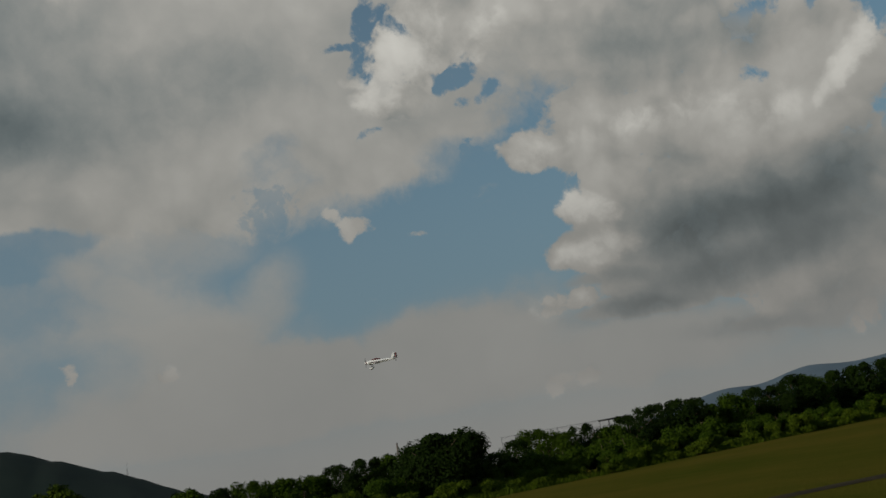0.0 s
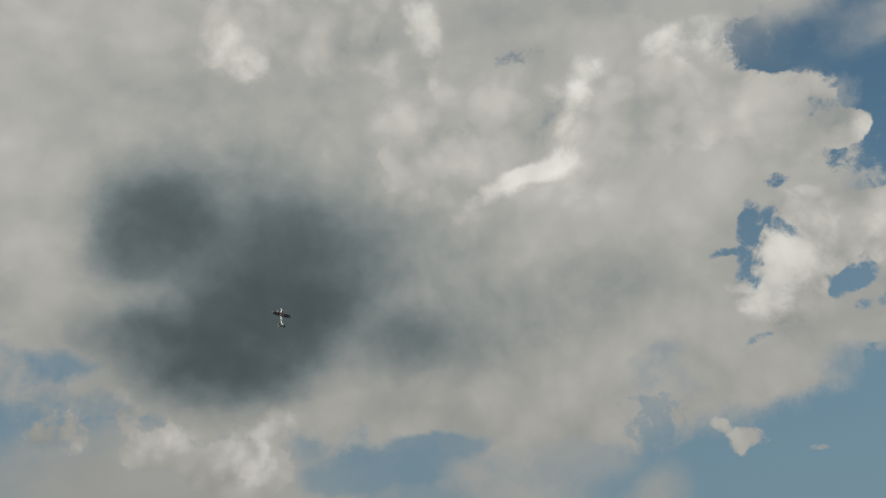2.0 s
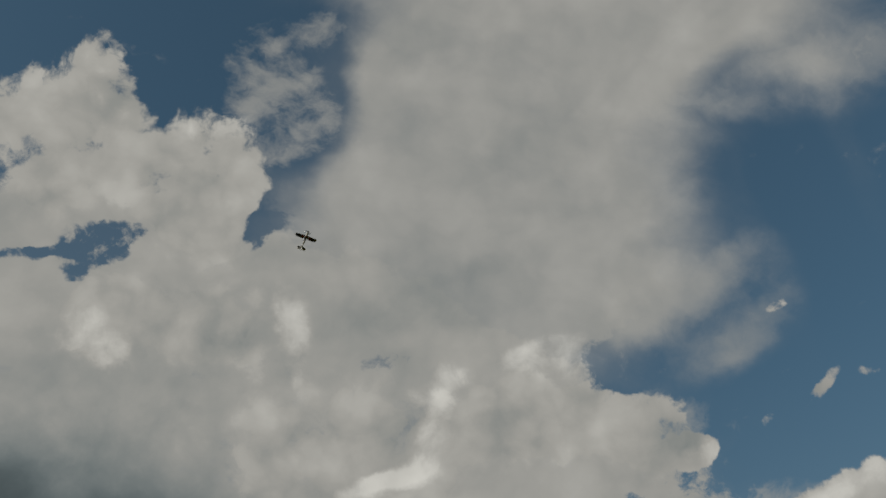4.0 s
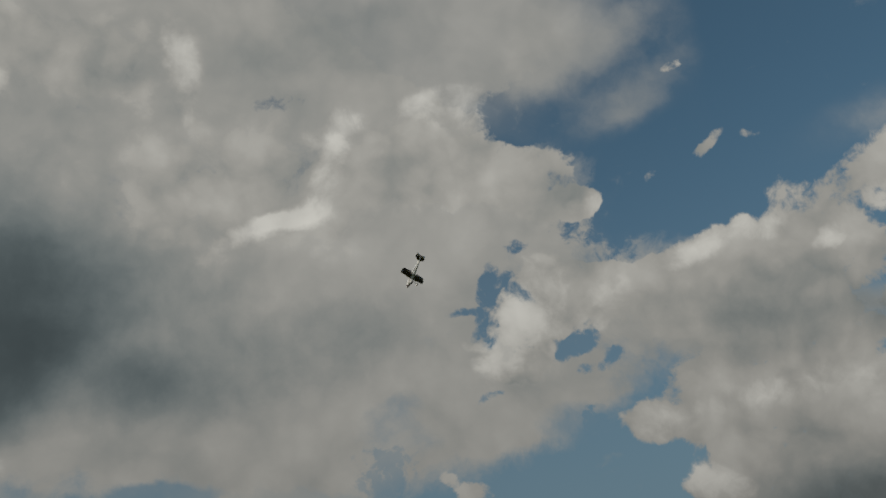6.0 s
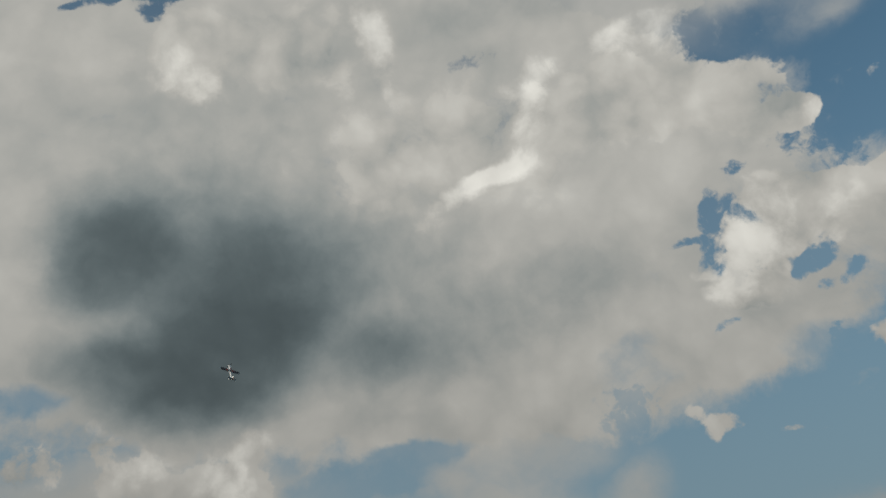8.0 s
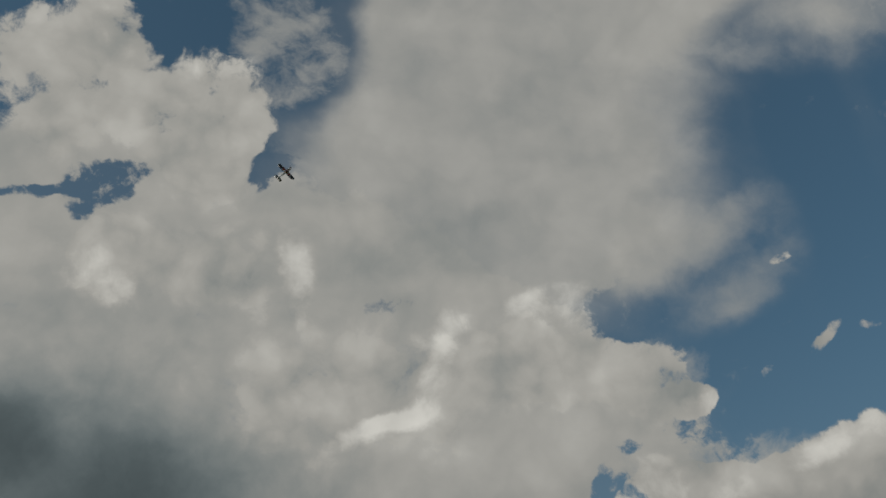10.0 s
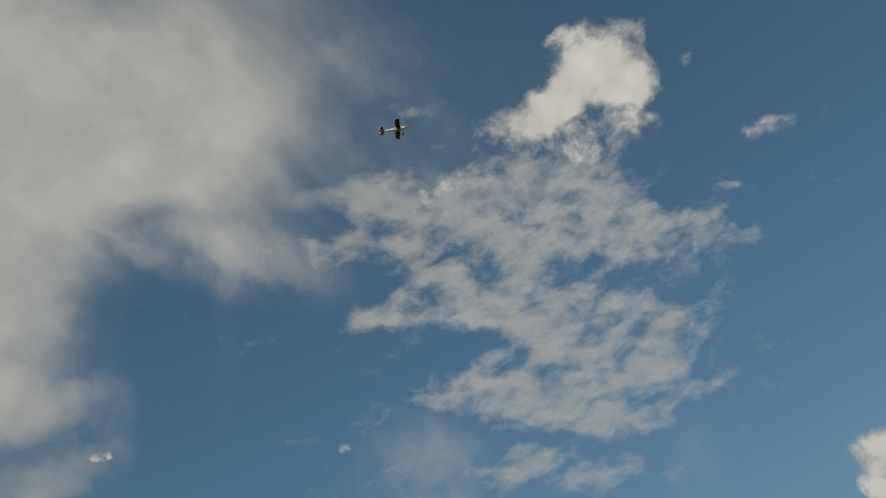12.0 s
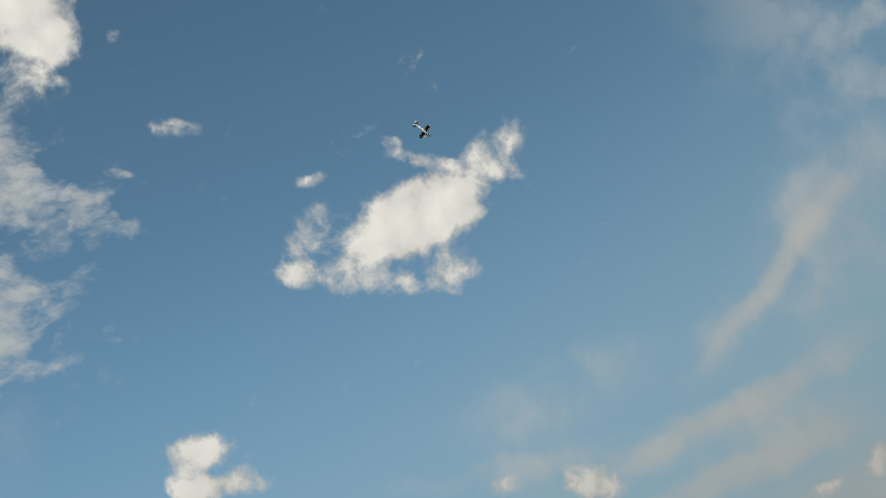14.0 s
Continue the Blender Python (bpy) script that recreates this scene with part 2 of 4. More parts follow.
OVERHEAD_HEAPS = (  # heaps overhead
    (-11.2, 49.1, 3.52, 3.14, 12, 1), (-19.5, 52.7, 1.39, 2.69, 35, 0.9), (-23.2, 48.5, 4.3, 3.95, 22, 1), (-10.4, 45.7, 3.48, 1.95, 11, 0.9),
    (-7.9, 40.1, 3.07, 2.82, 7, 1), (-15.6, 39.7, 3.91, 2.87, 13, 1), (2.9, 33.3, 8.54, 4.26, 0, 1), (15.5, 34.6, 5.29, 2.64, -7, 1),
    (22.1, 32.1, 3.5, 1.82, -26, 0.9), (25.7, 31.2, 1.86, 0.77, -23, 0.5), (20.2, 23.4, 2.38, 3.48, -31, 0.95), (23.5, 26, 2.06, 1.56, -1, 0.8),
    (26.3, 25.4, 1.24, 2.46, -13, 0.8), (21.7, 33.8, 2.13, 0.83, -3, 0.55), (25.3, 31.1, 1.29, 0.75, 7, 0.5),
)
LOW_HEAPS = (  # small low heaps
    (-20.9, 17.9, 1.35, 1.15, -1, 0.8), (-24.4, 16.6, 1.8, 1.53, -1, 0.8), (-19, 15.7, 2.92, 1.56, -13, 0.85), (-11.8, 17.7, 1.18, 1.12, -4, 0.8),
    (-12.9, 15.8, 2.17, 2.09, 21, 0.9), (-13.9, 14.3, 2.88, 1.61, -4, 0.75), (14.4, 15.8, 0.73, 0.52, -12, 0.55), (16, 15, 1.51, 0.59, -17, 0.55),
    (15.5, 14.3, 0.5, 0.59, -12, 0.4), (19.1, 14.1, 1.19, 0.25, -8, 0.45), (28.3, 4.2, 1.36, 0.82, 9, 0.6), (26.2, 3.9, 0.91, 1.06, -10, 0.62),
    (21.1, 3.8, 2.14, 0.76, 0, 0.5), (-1.2, 8.9, 0.67, 1.28, -7, 0.52), (4.2, 7.9, 0.85, 0.81, -8, 0.45),
)
EAST_HEAP = (  # the eastern heap cloud
    (81.7, 50.6, 2.61, 2.28, -45, 1.26), (82.6, 48.8, 1.8, 1.48, -36, 0.77), (73.7, 50.4, 2.66, 1.22, -17, 1.1), (77.7, 50.6, 1.82, 1.21, -7, 0.66),
    (76.3, 47.7, 4.04, 1.67, -31, 0.55), (80.1, 53.5, 0.86, 0.45, -15, 0.5), (86.2, 51.3, 0.69, 0.67, 1, 0.55), (65.8, 48.6, 2.63, 1.31, -13, 0.51),
    (82, 46.5, 1.22, 0.75, -35, 0.44), (88.1, 47.8, 0.28, 0.44, -40, 0.37), (50.9, 35.8, 0.58, 0.3, 17, 0.35),
)
ROUND_HEAP = (  # the single bright heap and its scraps
    (100, 31.9, 2.92, 1.88, -3, 1.26), (103.4, 31.4, 3.01, 2.01, -5, 1.26), (105.9, 31, 1.54, 1.43, -18, 0.66), (109.6, 32.4, 1.33, 2.11, -63, 0.73),
    (109.9, 30.8, 0.91, 0.7, -21, 0.44), (104.9, 34, 2.18, 0.47, -39, 0.55), (103.3, 35.8, 0.7, 0.47, -73, 0.5), (94.9, 33.4, 0.92, 2.43, -47, 0.64),
    (93.4, 31.8, 1.55, 0.8, -27, 0.7), (96.8, 30.2, 3.12, 0.94, -33, 0.68), (99.8, 28.3, 1.02, 0.65, -76, 0.44), (102.8, 27.8, 1.81, 1.14, -26, 0.73),
    (107.9, 28.3, 0.71, 0.49, -40, 0.35),
)
EAST_SCRAPS = (  # scraps in the eastern blue
    (89.9, 42.2, 1.41, 0.47, -22, 0.4), (88.4, 42.2, 0.81, 0.34, -29, 0.34), (108.2, 39.5, 0.39, 1.16, -70, 0.42), (107.9, 38, 0.83, 0.52, -11, 0.4),
    (97.1, 36.5, 1.14, 0.27, -14, 0.42), (84.7, 40.5, 1.27, 0.27, -30, 0.34), (88.6, 54.7, 0.71, 0.89, -28, 0.46), (92.1, 54.9, 1.3, 0.38, -16, 0.36),
    (83.2, 24.4, 1.74, 0.94, -23, 1.05), (81.6, 23.2, 1.04, 0.8, -23, 0.9), (83.7, 22, 2.48, 0.75, -19, 0.9), (103.8, 12.7, 2.23, 0.94, -30, 1.1),
    (98.4, 15.3, 1.63, 0.47, -19, 0.6), (117.5, 6.7, 0.66, 0.83, -32, 0.9), (113.8, 6.7, 1.35, 0.47, -16, 0.7), (115.7, 6.5, 1.16, 0.34, -11, 0.5),
)
RIPPLE_FIELD = (  # rippled cloud
    (67.8, 45.1, 9.31, 2.02, -24, 0.85), (69.3, 39.4, 9.18, 2, -29, 0.9), (58.4, 42.2, 4.36, 0.94, -8, 0.85), (70.7, 35.6, 6.46, 1.64, -31, 0.8),
    (78.7, 40.4, 5.42, 1.51, -36, 0.8), (55.9, 50.5, 4.99, 1.34, -7, 0.7), (49.6, 47.6, 3.94, 1.2, -1, 0.6), (65, 34.8, 6.55, 1.31, -21, 0.45),
    (63.4, 31.5, 6.48, 1.4, -16, 0.5), (73.8, 46, 5.61, 2, -29, 0.85), (58.3, 42.7, 3.89, 0.76, -4, 0.75), (62.7, 40.9, 1.7, 0.8, -19, 0.6),
    (64.5, 48.2, 2.59, 1.24, -24, 0.8), (65.4, 35.3, 5.47, 1.53, -27, 0.5), (60.6, 43.6, 3.14, 1.24, -11, 0.4),
)
WEST_RIPPLES = (  # mottled cloud overhead
    (-4.8, 53.8, 3.3, 3.24, 53, 0.55), (-2.9, 56.9, 3.62, 2.09, 42, 0.5), (-2.7, 52.7, 2.94, 2.55, 35, 0.6), (-7.7, 53.6, 1.59, 1.58, 10, 0.35),
    (-6.3, 57.7, 3.45, 1.2, 25, 0.3), (66.2, 42.3, 13.81, 8.66, -23, 0.22), (59.7, 33.6, 9.78, 3.86, -18, 0.25), (65, 51.6, 5.24, 3.74, -11, 0.3),
)


SUN_AZ, SUN_EL = -105.0, 18.0
world = bpy.data.worlds.new("sky")
scene.world = world
world.use_nodes = True
nt = world.node_tree
nt.nodes.clear()


def node(kind, **sets):
    n = nt.nodes.new(kind)
    for key, value in sets.items():
        if key == "operation":
            n.operation = value
        elif key == "vector_type":
            n.vector_type = value
    return n


def plug(value, socket):
    if isinstance(value, bpy.types.NodeSocket):
        nt.links.new(value, socket)
    else:
        socket.default_value = value


def calc(op, a, b=0.0, c=0.0, clamp=False):
    n = node("ShaderNodeMath", operation=op)
    n.use_clamp = clamp
    plug(a, n.inputs[0]), plug(b, n.inputs[1]), plug(c, n.inputs[2])
    return n.outputs[0]


def vcalc(op, a, b=(0, 0, 0)):
    n = node("ShaderNodeVectorMath", operation=op)
    plug(a, n.inputs[0])
    if op == "SCALE":
        plug(b, n.inputs[3])
    else:
        plug(b, n.inputs[1])
    return n.outputs["Value" if op in ("LENGTH", "DOT_PRODUCT") else "Vector"]


def ramp(value, lo, hi, out_lo=0.0, out_hi=1.0):
    n = node("ShaderNodeMapRange")
    n.interpolation_type = "SMOOTHSTEP"
    plug(value, n.inputs[0])
    for i, v in enumerate((lo, hi, out_lo, out_hi)):
        plug(v, n.inputs[1 + i])
    return n.outputs[0]


def fbm(vector, scale, detail, rough=0.55, colour=False):
    n = node("ShaderNodeTexNoise")
    plug(vector, n.inputs["Vector"])
    n.inputs["Scale"].default_value, n.inputs["Detail"].default_value, n.inputs["Roughness"].default_value = scale, detail, rough
    return n.outputs["Color" if colour else "Fac"]


def mix(f, a, b):
    n = node("ShaderNodeMix")
    n.data_type = "RGBA"
    plug(f, n.inputs["Factor"]), plug(a, n.inputs["A"]), plug(b, n.inputs["B"])
    return n.outputs["Result"]


WAY = node("ShaderNodeTexCoord").outputs["Generated"]
# Turbulence bends the clouds' outlines at two scales.
bend = vcalc("SCALE", vcalc("SUBTRACT", fbm(WAY, 5.0, 3, 0.5, True), (0.5, 0.5, 0.5)), 0.035)
curl = vcalc("SCALE", vcalc("SUBTRACT", fbm(WAY, 17.0, 4, 0.6, True), (0.5, 0.5, 0.5)), 0.030)
BENT = vcalc("ADD", WAY, vcalc("ADD", bend, curl))


LAST = [None]


def field(*groups):
    """How deep a direction lies inside the clouds of the groups: about 1 in the heart, 0 outside."""
    global nt
    sky_tree, nt = nt, bpy.data.node_groups.new("clouds", "ShaderNodeTree")
    nt.interface.new_socket("Way", in_out="INPUT", socket_type="NodeSocketVector")
    nt.interface.new_socket("Before", in_out="INPUT", socket_type="NodeSocketFloat")
    nt.interface.new_socket("Depth", in_out="OUTPUT", socket_type="NodeSocketFloat")
    start = node("NodeGroupInput")
    before, total = start.outputs[1], None
    for az, el, a, b, tilt, strength in (row for group in groups for row in group):
        A, E, T = radians(az), radians(el), radians(tilt)
        c = Vector((math.sin(A) * math.cos(E), math.cos(A) * math.cos(E), math.sin(E)))
        e = Vector((math.cos(A), -math.sin(A), 0))
        n = c.cross(-e)
        u, v = e * math.cos(T) + n * math.sin(T), n * math.cos(T) - e * math.sin(T)
        # Each cloud is worked out after the one before it: that keeps few values in hand at once.
        turn = node("ShaderNodeVectorMath", operation="MULTIPLY_ADD")
        plug(before, turn.inputs[0]), plug((1e-8, 1e-8, 1e-8), turn.inputs[1]), plug(start.outputs[0], turn.inputs[2])
        m = node("ShaderNodeMapping")
        m.vector_type = "TEXTURE"
        plug(turn.outputs[0], m.inputs["Vector"])
        m.inputs["Location"].default_value = c
        m.inputs["Rotation"].default_value = Matrix((u, v, u.cross(v))).transposed().to_euler()
        m.inputs["Scale"].default_value = (radians(a), radians(b), radians(max(a, b)) * 2)
        one = ramp(vcalc("LENGTH", m.outputs[0]), 0.3, 1.6, strength, 0.0)
        total = one if total is None else calc("ADD", total, one)
        before = total
    plug(total, node("NodeGroupOutput").inputs[0])
    made, nt = nt, sky_tree
    cloud_set = node("ShaderNodeGroup")
    cloud_set.node_tree = made
    plug(BENT, cloud_set.inputs[0]), plug(LAST[0] or 0.0, cloud_set.inputs[1])
    LAST[0] = cloud_set.outputs[0]
    return LAST[0]


def cells(vector, scale):
    """Round bulges like those of heap clouds: high in the middle of each, low in the creases."""
    n = node("ShaderNodeTexVoronoi")
    n.feature = "SMOOTH_F1"
    plug(vector, n.inputs["Vector"])
    n.inputs["Scale"].default_value, n.inputs["Smoothness"].default_value = scale, 0.3
    return calc("SUBTRACT", 0.45, n.outputs["Distance"])


def squeezed(vector, turn, scale):
    n = node("ShaderNodeMapping")
    plug(vector, n.inputs["Vector"])
    n.inputs["Rotation"].default_value = [radians(a) for a in turn]
    n.inputs["Scale"].default_value = scale
    return n.outputs[0]


big = calc("SUBTRACT", fbm(WAY, 5.0, 4, 0.5), 0.5)
fine = calc("SUBTRACT", fbm(BENT, 20.0, 8, 0.62), 0.5)
billow = calc("MULTIPLY_ADD", cells(BENT, 48.0), 0.5, cells(BENT, 20.0))
grain = calc("SUBTRACT", fbm(BENT, 62.0, 6, 0.66), 0.5)
ragged = calc("MULTIPLY_ADD", billow, 0.45, calc("MULTIPLY_ADD", fine, 1.0, calc("MULTIPLY", grain, 0.55)))
tatter = calc("MULTIPLY_ADD", fine, 0.7, grain)
rippled = calc("SUBTRACT", fbm(squeezed(vcalc("ADD", WAY, curl), (25, 0, 20), (1.0, 1.0, 2.2)), 24.0, 6, 0.6), 0.5)
streaked = calc("SUBTRACT", fbm(squeezed(BENT, (-40, 20, -10), (0.5, 2.0, 1.0)), 7.0, 6, 0.52), 0.5)

up = node("ShaderNodeSeparateXYZ")
plug(WAY, up.inputs[0])
HEIGHT = up.outputs[2]


def frayed(value, texture, amount):
    """A field whose border is broken up by a texture; it stays empty where there is no cloud."""
    return calc("MULTIPLY_ADD", calc("MULTIPLY", texture, amount), ramp(value, 0.02, 0.35), value)


# Openings: ragged ones between the heaps, milky ones low down, open sky overhead.
rift = calc("MINIMUM", field(WEST_GAPS, SMALL_GAPS), 1.0)
crisp = ramp(frayed(rift, tatter, -2.8), 0.18, 0.90)
mild = ramp(frayed(calc("MINIMUM", field(LOW_GAPS), 1.0), calc("ADD", fine, streaked), -1.3), 0.15, 0.95)
open_sky = ramp(frayed(calc("MINIMUM", field(DEEP_BLUE), 1.0), streaked, -0.7), 0.1, 1.0)
deck = frayed(calc("MINIMUM", field(DECK), 1.1), calc("MULTIPLY_ADD", streaked, 0.8, fine), 1.4)
deck = ramp(deck, 0.25, 0.90, 0.0, 0.97)
deck = calc("MULTIPLY", deck, calc("MULTIPLY_ADD", calc("MAXIMUM", crisp, calc("MULTIPLY", mild, 0.82)), -0.93, 1.0))
haze = calc("MULTIPLY", ramp(frayed(field(LOW_HAZE), calc("ADD", fine, streaked), 0.6), 0.0, 0.95, 0.0, 0.85), calc("MULTIPLY_ADD", mild, -0.70, 1.0))
veil = ramp(frayed(calc("MINIMUM", field(HIGH_VEIL), 1.4), calc("MULTIPLY_ADD", fine, 0.5, streaked), 0.9), 0.0, 1.40, 0.0, 0.90)
veil = calc("MULTIPLY", veil, calc("MULTIPLY_ADD", crisp, -0.55, 1.0))
high = calc("MULTIPLY", calc("MAXIMUM", deck, veil), calc("MULTIPLY_ADD", open_sky, -0.85, 1.0))
storm = calc("MAXIMUM", field(STORM, HEAP_SHADE), 0.0)
high = calc("MAXIMUM", high, ramp(storm, 0.10, 0.50, 0.0, 0.97))
haze = calc("MAXIMUM", haze, ramp(HEIGHT, 0.01, 0.17, 0.80, 0.0))
wisp = ramp(frayed(field(VEIL_STREAKS, LOW_STREAKS, EAST_CIRRUS), calc("MULTIPLY_ADD", fine, 0.7, streaked), 1.1), 0.0, 1.25, 0.0, 0.78)
ripple = calc("MULTIPLY_ADD", rippled, 2.6, calc("MINIMUM", field(RIPPLE_FIELD, WEST_RIPPLES), 1.0))
ripple = ramp(ripple, 0.34, 1.40, 0.0, 0.58)
# Heaps: the western ones end sharply, the eastern ones fray out into thin scraps.
west = calc("MINIMUM", field(NORTH_EAST_HEAP, NORTH_HEAP, OVERHEAD_HEAPS, LOW_HEAPS), 1.1)
west = calc("MULTIPLY_ADD", rift, -0.6, west)
west = ramp(frayed(west, ragged, 1.7), 0.28, 0.66)
east = frayed(calc("MINIMUM", field(EAST_HEAP, ROUND_HEAP, EAST_SCRAPS), 1.3), calc("MULTIPLY_ADD", billow, 0.35, tatter), 1.7)
heap = calc("MAXIMUM", west, ramp(east, 0.08, 1.08))
# Beyond the mapped part the sky goes on with a broken cover.
far_side = ramp(vcalc("DOT_PRODUCT", WAY, (0.45, 0.85, 0.28)), -0.35, 0.1, 1.0, 0.0)
broken = calc("MULTIPLY", far_side, ramp(calc("MULTIPLY_ADD", fine, 0.6, big), -0.05, 0.25, 0.0, 0.9))
thin = calc("MAXIMUM", calc("MAXIMUM", haze, wisp), calc("MAXIMUM", ripple, broken))
alpha = calc("MAXIMUM", calc("MAXIMUM", high, thin), heap)
alpha = calc("MULTIPLY_ADD", calc("SUBTRACT", 1.0, alpha), calc("MULTIPLY", thin, 0.5), alpha)

# Thick parts are grey below, rims towards the sun are bright.
dark = calc("ADD", storm, calc("MAXIMUM", field(SOFT_SHADE), 0.0))
dark = frayed(dark, calc("MULTIPLY_ADD", streaked, 0.6, fine), 0.6)
dark = ramp(dark, -0.30, 1.65)
lit = ramp(frayed(field(BRIGHT_EDGES, HEAP_EDGES, LOW_GLOW), ragged, 1.7), 0.05, 1.30)
toward = calc("SUBTRACT", fbm(vcalc("ADD", BENT, (-0.030, -0.005, 0.026)), 18.0, 5, 0.52), fbm(BENT, 18.0, 5, 0.52))
relief = calc("MULTIPLY", calc("MULTIPLY_ADD", toward, -0.22, calc("MULTIPLY", billow, 0.14)), calc("MAXIMUM", heap, calc("MULTIPLY", high, 0.5)))
relief = calc("MULTIPLY_ADD", big, 0.14, calc("MULTIPLY_ADD", streaked, 0.14, calc("MULTIPLY_ADD", heap, 0.02, relief)))
bright = calc("ADD", 0.42, calc("MULTIPLY_ADD", lit, 0.24, relief))
bright = calc("MULTIPLY_ADD", ramp(east, 0.55, 1.15), 0.10, bright)
bright = calc("MAXIMUM", calc("MULTIPLY", bright, calc("MULTIPLY_ADD", dark, -0.77, 1.0)), 0.04)
cloud_tint = mix(ramp(bright, 0.06, 0.42), (0.78, 0.99, 1.03, 1), (1.02, 1.0, 0.92, 1))
cloud = vcalc("SCALE", cloud_tint, bright)
# Air in front of low clouds.
low = ramp(HEIGHT, 0.03, 0.60, 0.78, 0.0)
cloud = mix(low, cloud, vcalc("SCALE", cloud, 0.57))
cloud = mix(ramp(HEIGHT, 0.03, 0.30, 0.42, 0.0), cloud, (0.258, 0.250, 0.236, 1))

sky = node("ShaderNodeTexSky")
sky.sky_type, sky.sun_disc = "NISHITA", False
sky.sun_elevation, sky.sun_rotation = radians(SUN_EL), radians(SUN_AZ)
sky.air_density, sky.dust_density, sky.ozone_density, sky.altitude = 1.0, 1.2, 1.6, 100
air = vcalc("MULTIPLY", vcalc("SCALE", sky.outputs[0], 0.093), (0.80, 1.0, 0.915))
air = mix(ramp(HEIGHT, 0.05, 0.6, 0.9, 0.0), air, (0.150, 0.210, 0.252, 1))
background = node("ShaderNodeBackground")
plug(mix(alpha, air, cloud), background.inputs["Color"])
background.inputs["Strength"].default_value = 1.0
output = node("ShaderNodeOutputWorld")
nt.links.new(background.outputs[0], output.inputs["Surface"])

sun_data = bpy.data.lights.new("sun", "SUN")
sun_data.energy, sun_data.angle, sun_data.color = 3.0, radians(1.5), (1.0, 0.93, 0.82)
sun = new("sun", sun_data)
sa, se = radians(SUN_AZ), radians(SUN_EL)
sun.matrix_world = look((math.sin(sa) * math.cos(se) * 60, math.cos(sa) * math.cos(se) * 60, math.sin(se) * 60), (0, 0, 0))


# ---- materials ----
def material(name, base, rough=0.6, metal=0.0, spread=0.25, scale=6.0, bump=0.0, second=None, island=0.0, bump_scale=None, coat=0.0, shine=0.5):
    """A surface whose colour wanders between base and second at two scales, with fine relief."""
    m = bpy.data.materials.new(name)
    m.use_nodes = True
    t = m.node_tree
    p = t.nodes["Principled BSDF"]
    p.inputs["Roughness"].default_value, p.inputs["Metallic"].default_value = rough, metal
    p.inputs["Coat Weight"].default_value = coat
    p.inputs["Specular IOR Level"].default_value = shine
    co = t.nodes.new("ShaderNodeTexCoord")
    a, b = t.nodes.new("ShaderNodeTexNoise"), t.nodes.new("ShaderNodeTexNoise")
    for n, s in ((a, scale), (b, scale * 7)):
        n.inputs["Scale"].default_value, n.inputs["Detail"].default_value = s, 5
        t.links.new(co.outputs["Object"], n.inputs["Vector"])
    add = t.nodes.new("ShaderNodeMath")
    add.operation = "MULTIPLY_ADD"
    add.inputs[1].default_value = 0.4
    t.links.new(b.outputs["Fac"], add.inputs[0]), t.links.new(a.outputs["Fac"], add.inputs[2])
    ra = t.nodes.new("ShaderNodeMapRange")
    ra.inputs[1].default_value, ra.inputs[2].default_value = 0.45, 0.95
    t.links.new(add.outputs[0], ra.inputs[0])
    fac = ra.outputs[0]
    if island:
        geo = t.nodes.new("ShaderNodeNewGeometry")
        blend = t.nodes.new("ShaderNodeMix")
        blend.inputs["Factor"].default_value = island
        t.links.new(fac, blend.inputs["A"]), t.links.new(geo.outputs["Random Per Island"], blend.inputs["B"])
        fac = blend.outputs["Result"]
    mixer = t.nodes.new("ShaderNodeMix")
    mixer.data_type = "RGBA"
    other = second or tuple(c * (1 - spread) for c in base)
    mixer.inputs["A"].default_value, mixer.inputs["B"].default_value = (*base, 1), (*other, 1)
    t.links.new(fac, mixer.inputs["Factor"])
    t.links.new(mixer.outputs["Result"], p.inputs["Base Color"])
    if bump:
        bn = t.nodes.new("ShaderNodeTexNoise")
        bn.inputs["Scale"].default_value, bn.inputs["Detail"].default_value = bump_scale or scale * 6, 6
        t.links.new(co.outputs["Object"], bn.inputs["Vector"])
        bp = t.nodes.new("ShaderNodeBump")
        bp.inputs["Strength"].default_value, bp.inputs["Distance"].default_value = bump, 0.05
        t.links.new(bn.outputs["Fac"], bp.inputs["Height"]), t.links.new(bp.outputs[0], p.inputs["Normal"])
    return m


GRASS = material("grass", (0.058, 0.064, 0.008), 0.9, scale=0.10, second=(0.104, 0.080, 0.014), bump=0.8, bump_scale=9, shine=0.0)
DIRT = material("dirt", (0.042, 0.030, 0.012), 0.95, scale=0.8, spread=0.4, bump=0.6, shine=0.1)
LEAF = material("leaf", (0.040, 0.070, 0.004), 0.6, scale=0.5, second=(0.012, 0.025, 0.002), island=0.6, shine=0.03)
LEAF_DARK = material("leaf_dark", (0.014, 0.028, 0.003), 0.6, scale=0.5, second=(0.006, 0.012, 0.002), island=0.6, shine=0.03)
LEAF_LIGHT = material("leaf_light", (0.062, 0.090, 0.005), 0.6, scale=0.5, second=(0.022, 0.038, 0.003), island=0.6, shine=0.03)
BARK = material("bark", (0.12, 0.085, 0.06), 0.9, scale=4, spread=0.5, bump=0.7, shine=0.1)
FOREST = material("forest", (0.022, 0.036, 0.026), 0.9, scale=0.02, second=(0.012, 0.021, 0.017), island=0.5, shine=0.1)
# Pale blue base colour: the haze of distance is painted into it.
HAZED_MOUNTAIN = material("mountain", (0.115, 0.155, 0.19), 1.0, scale=0.002, spread=0.25, shine=0.1)
STEEL = material("steel", (0.16, 0.16, 0.16), 0.5, 0.7, scale=3)
WOOD = material("weathered_wood", (0.14, 0.11, 0.085), 0.8, scale=5, spread=0.4)
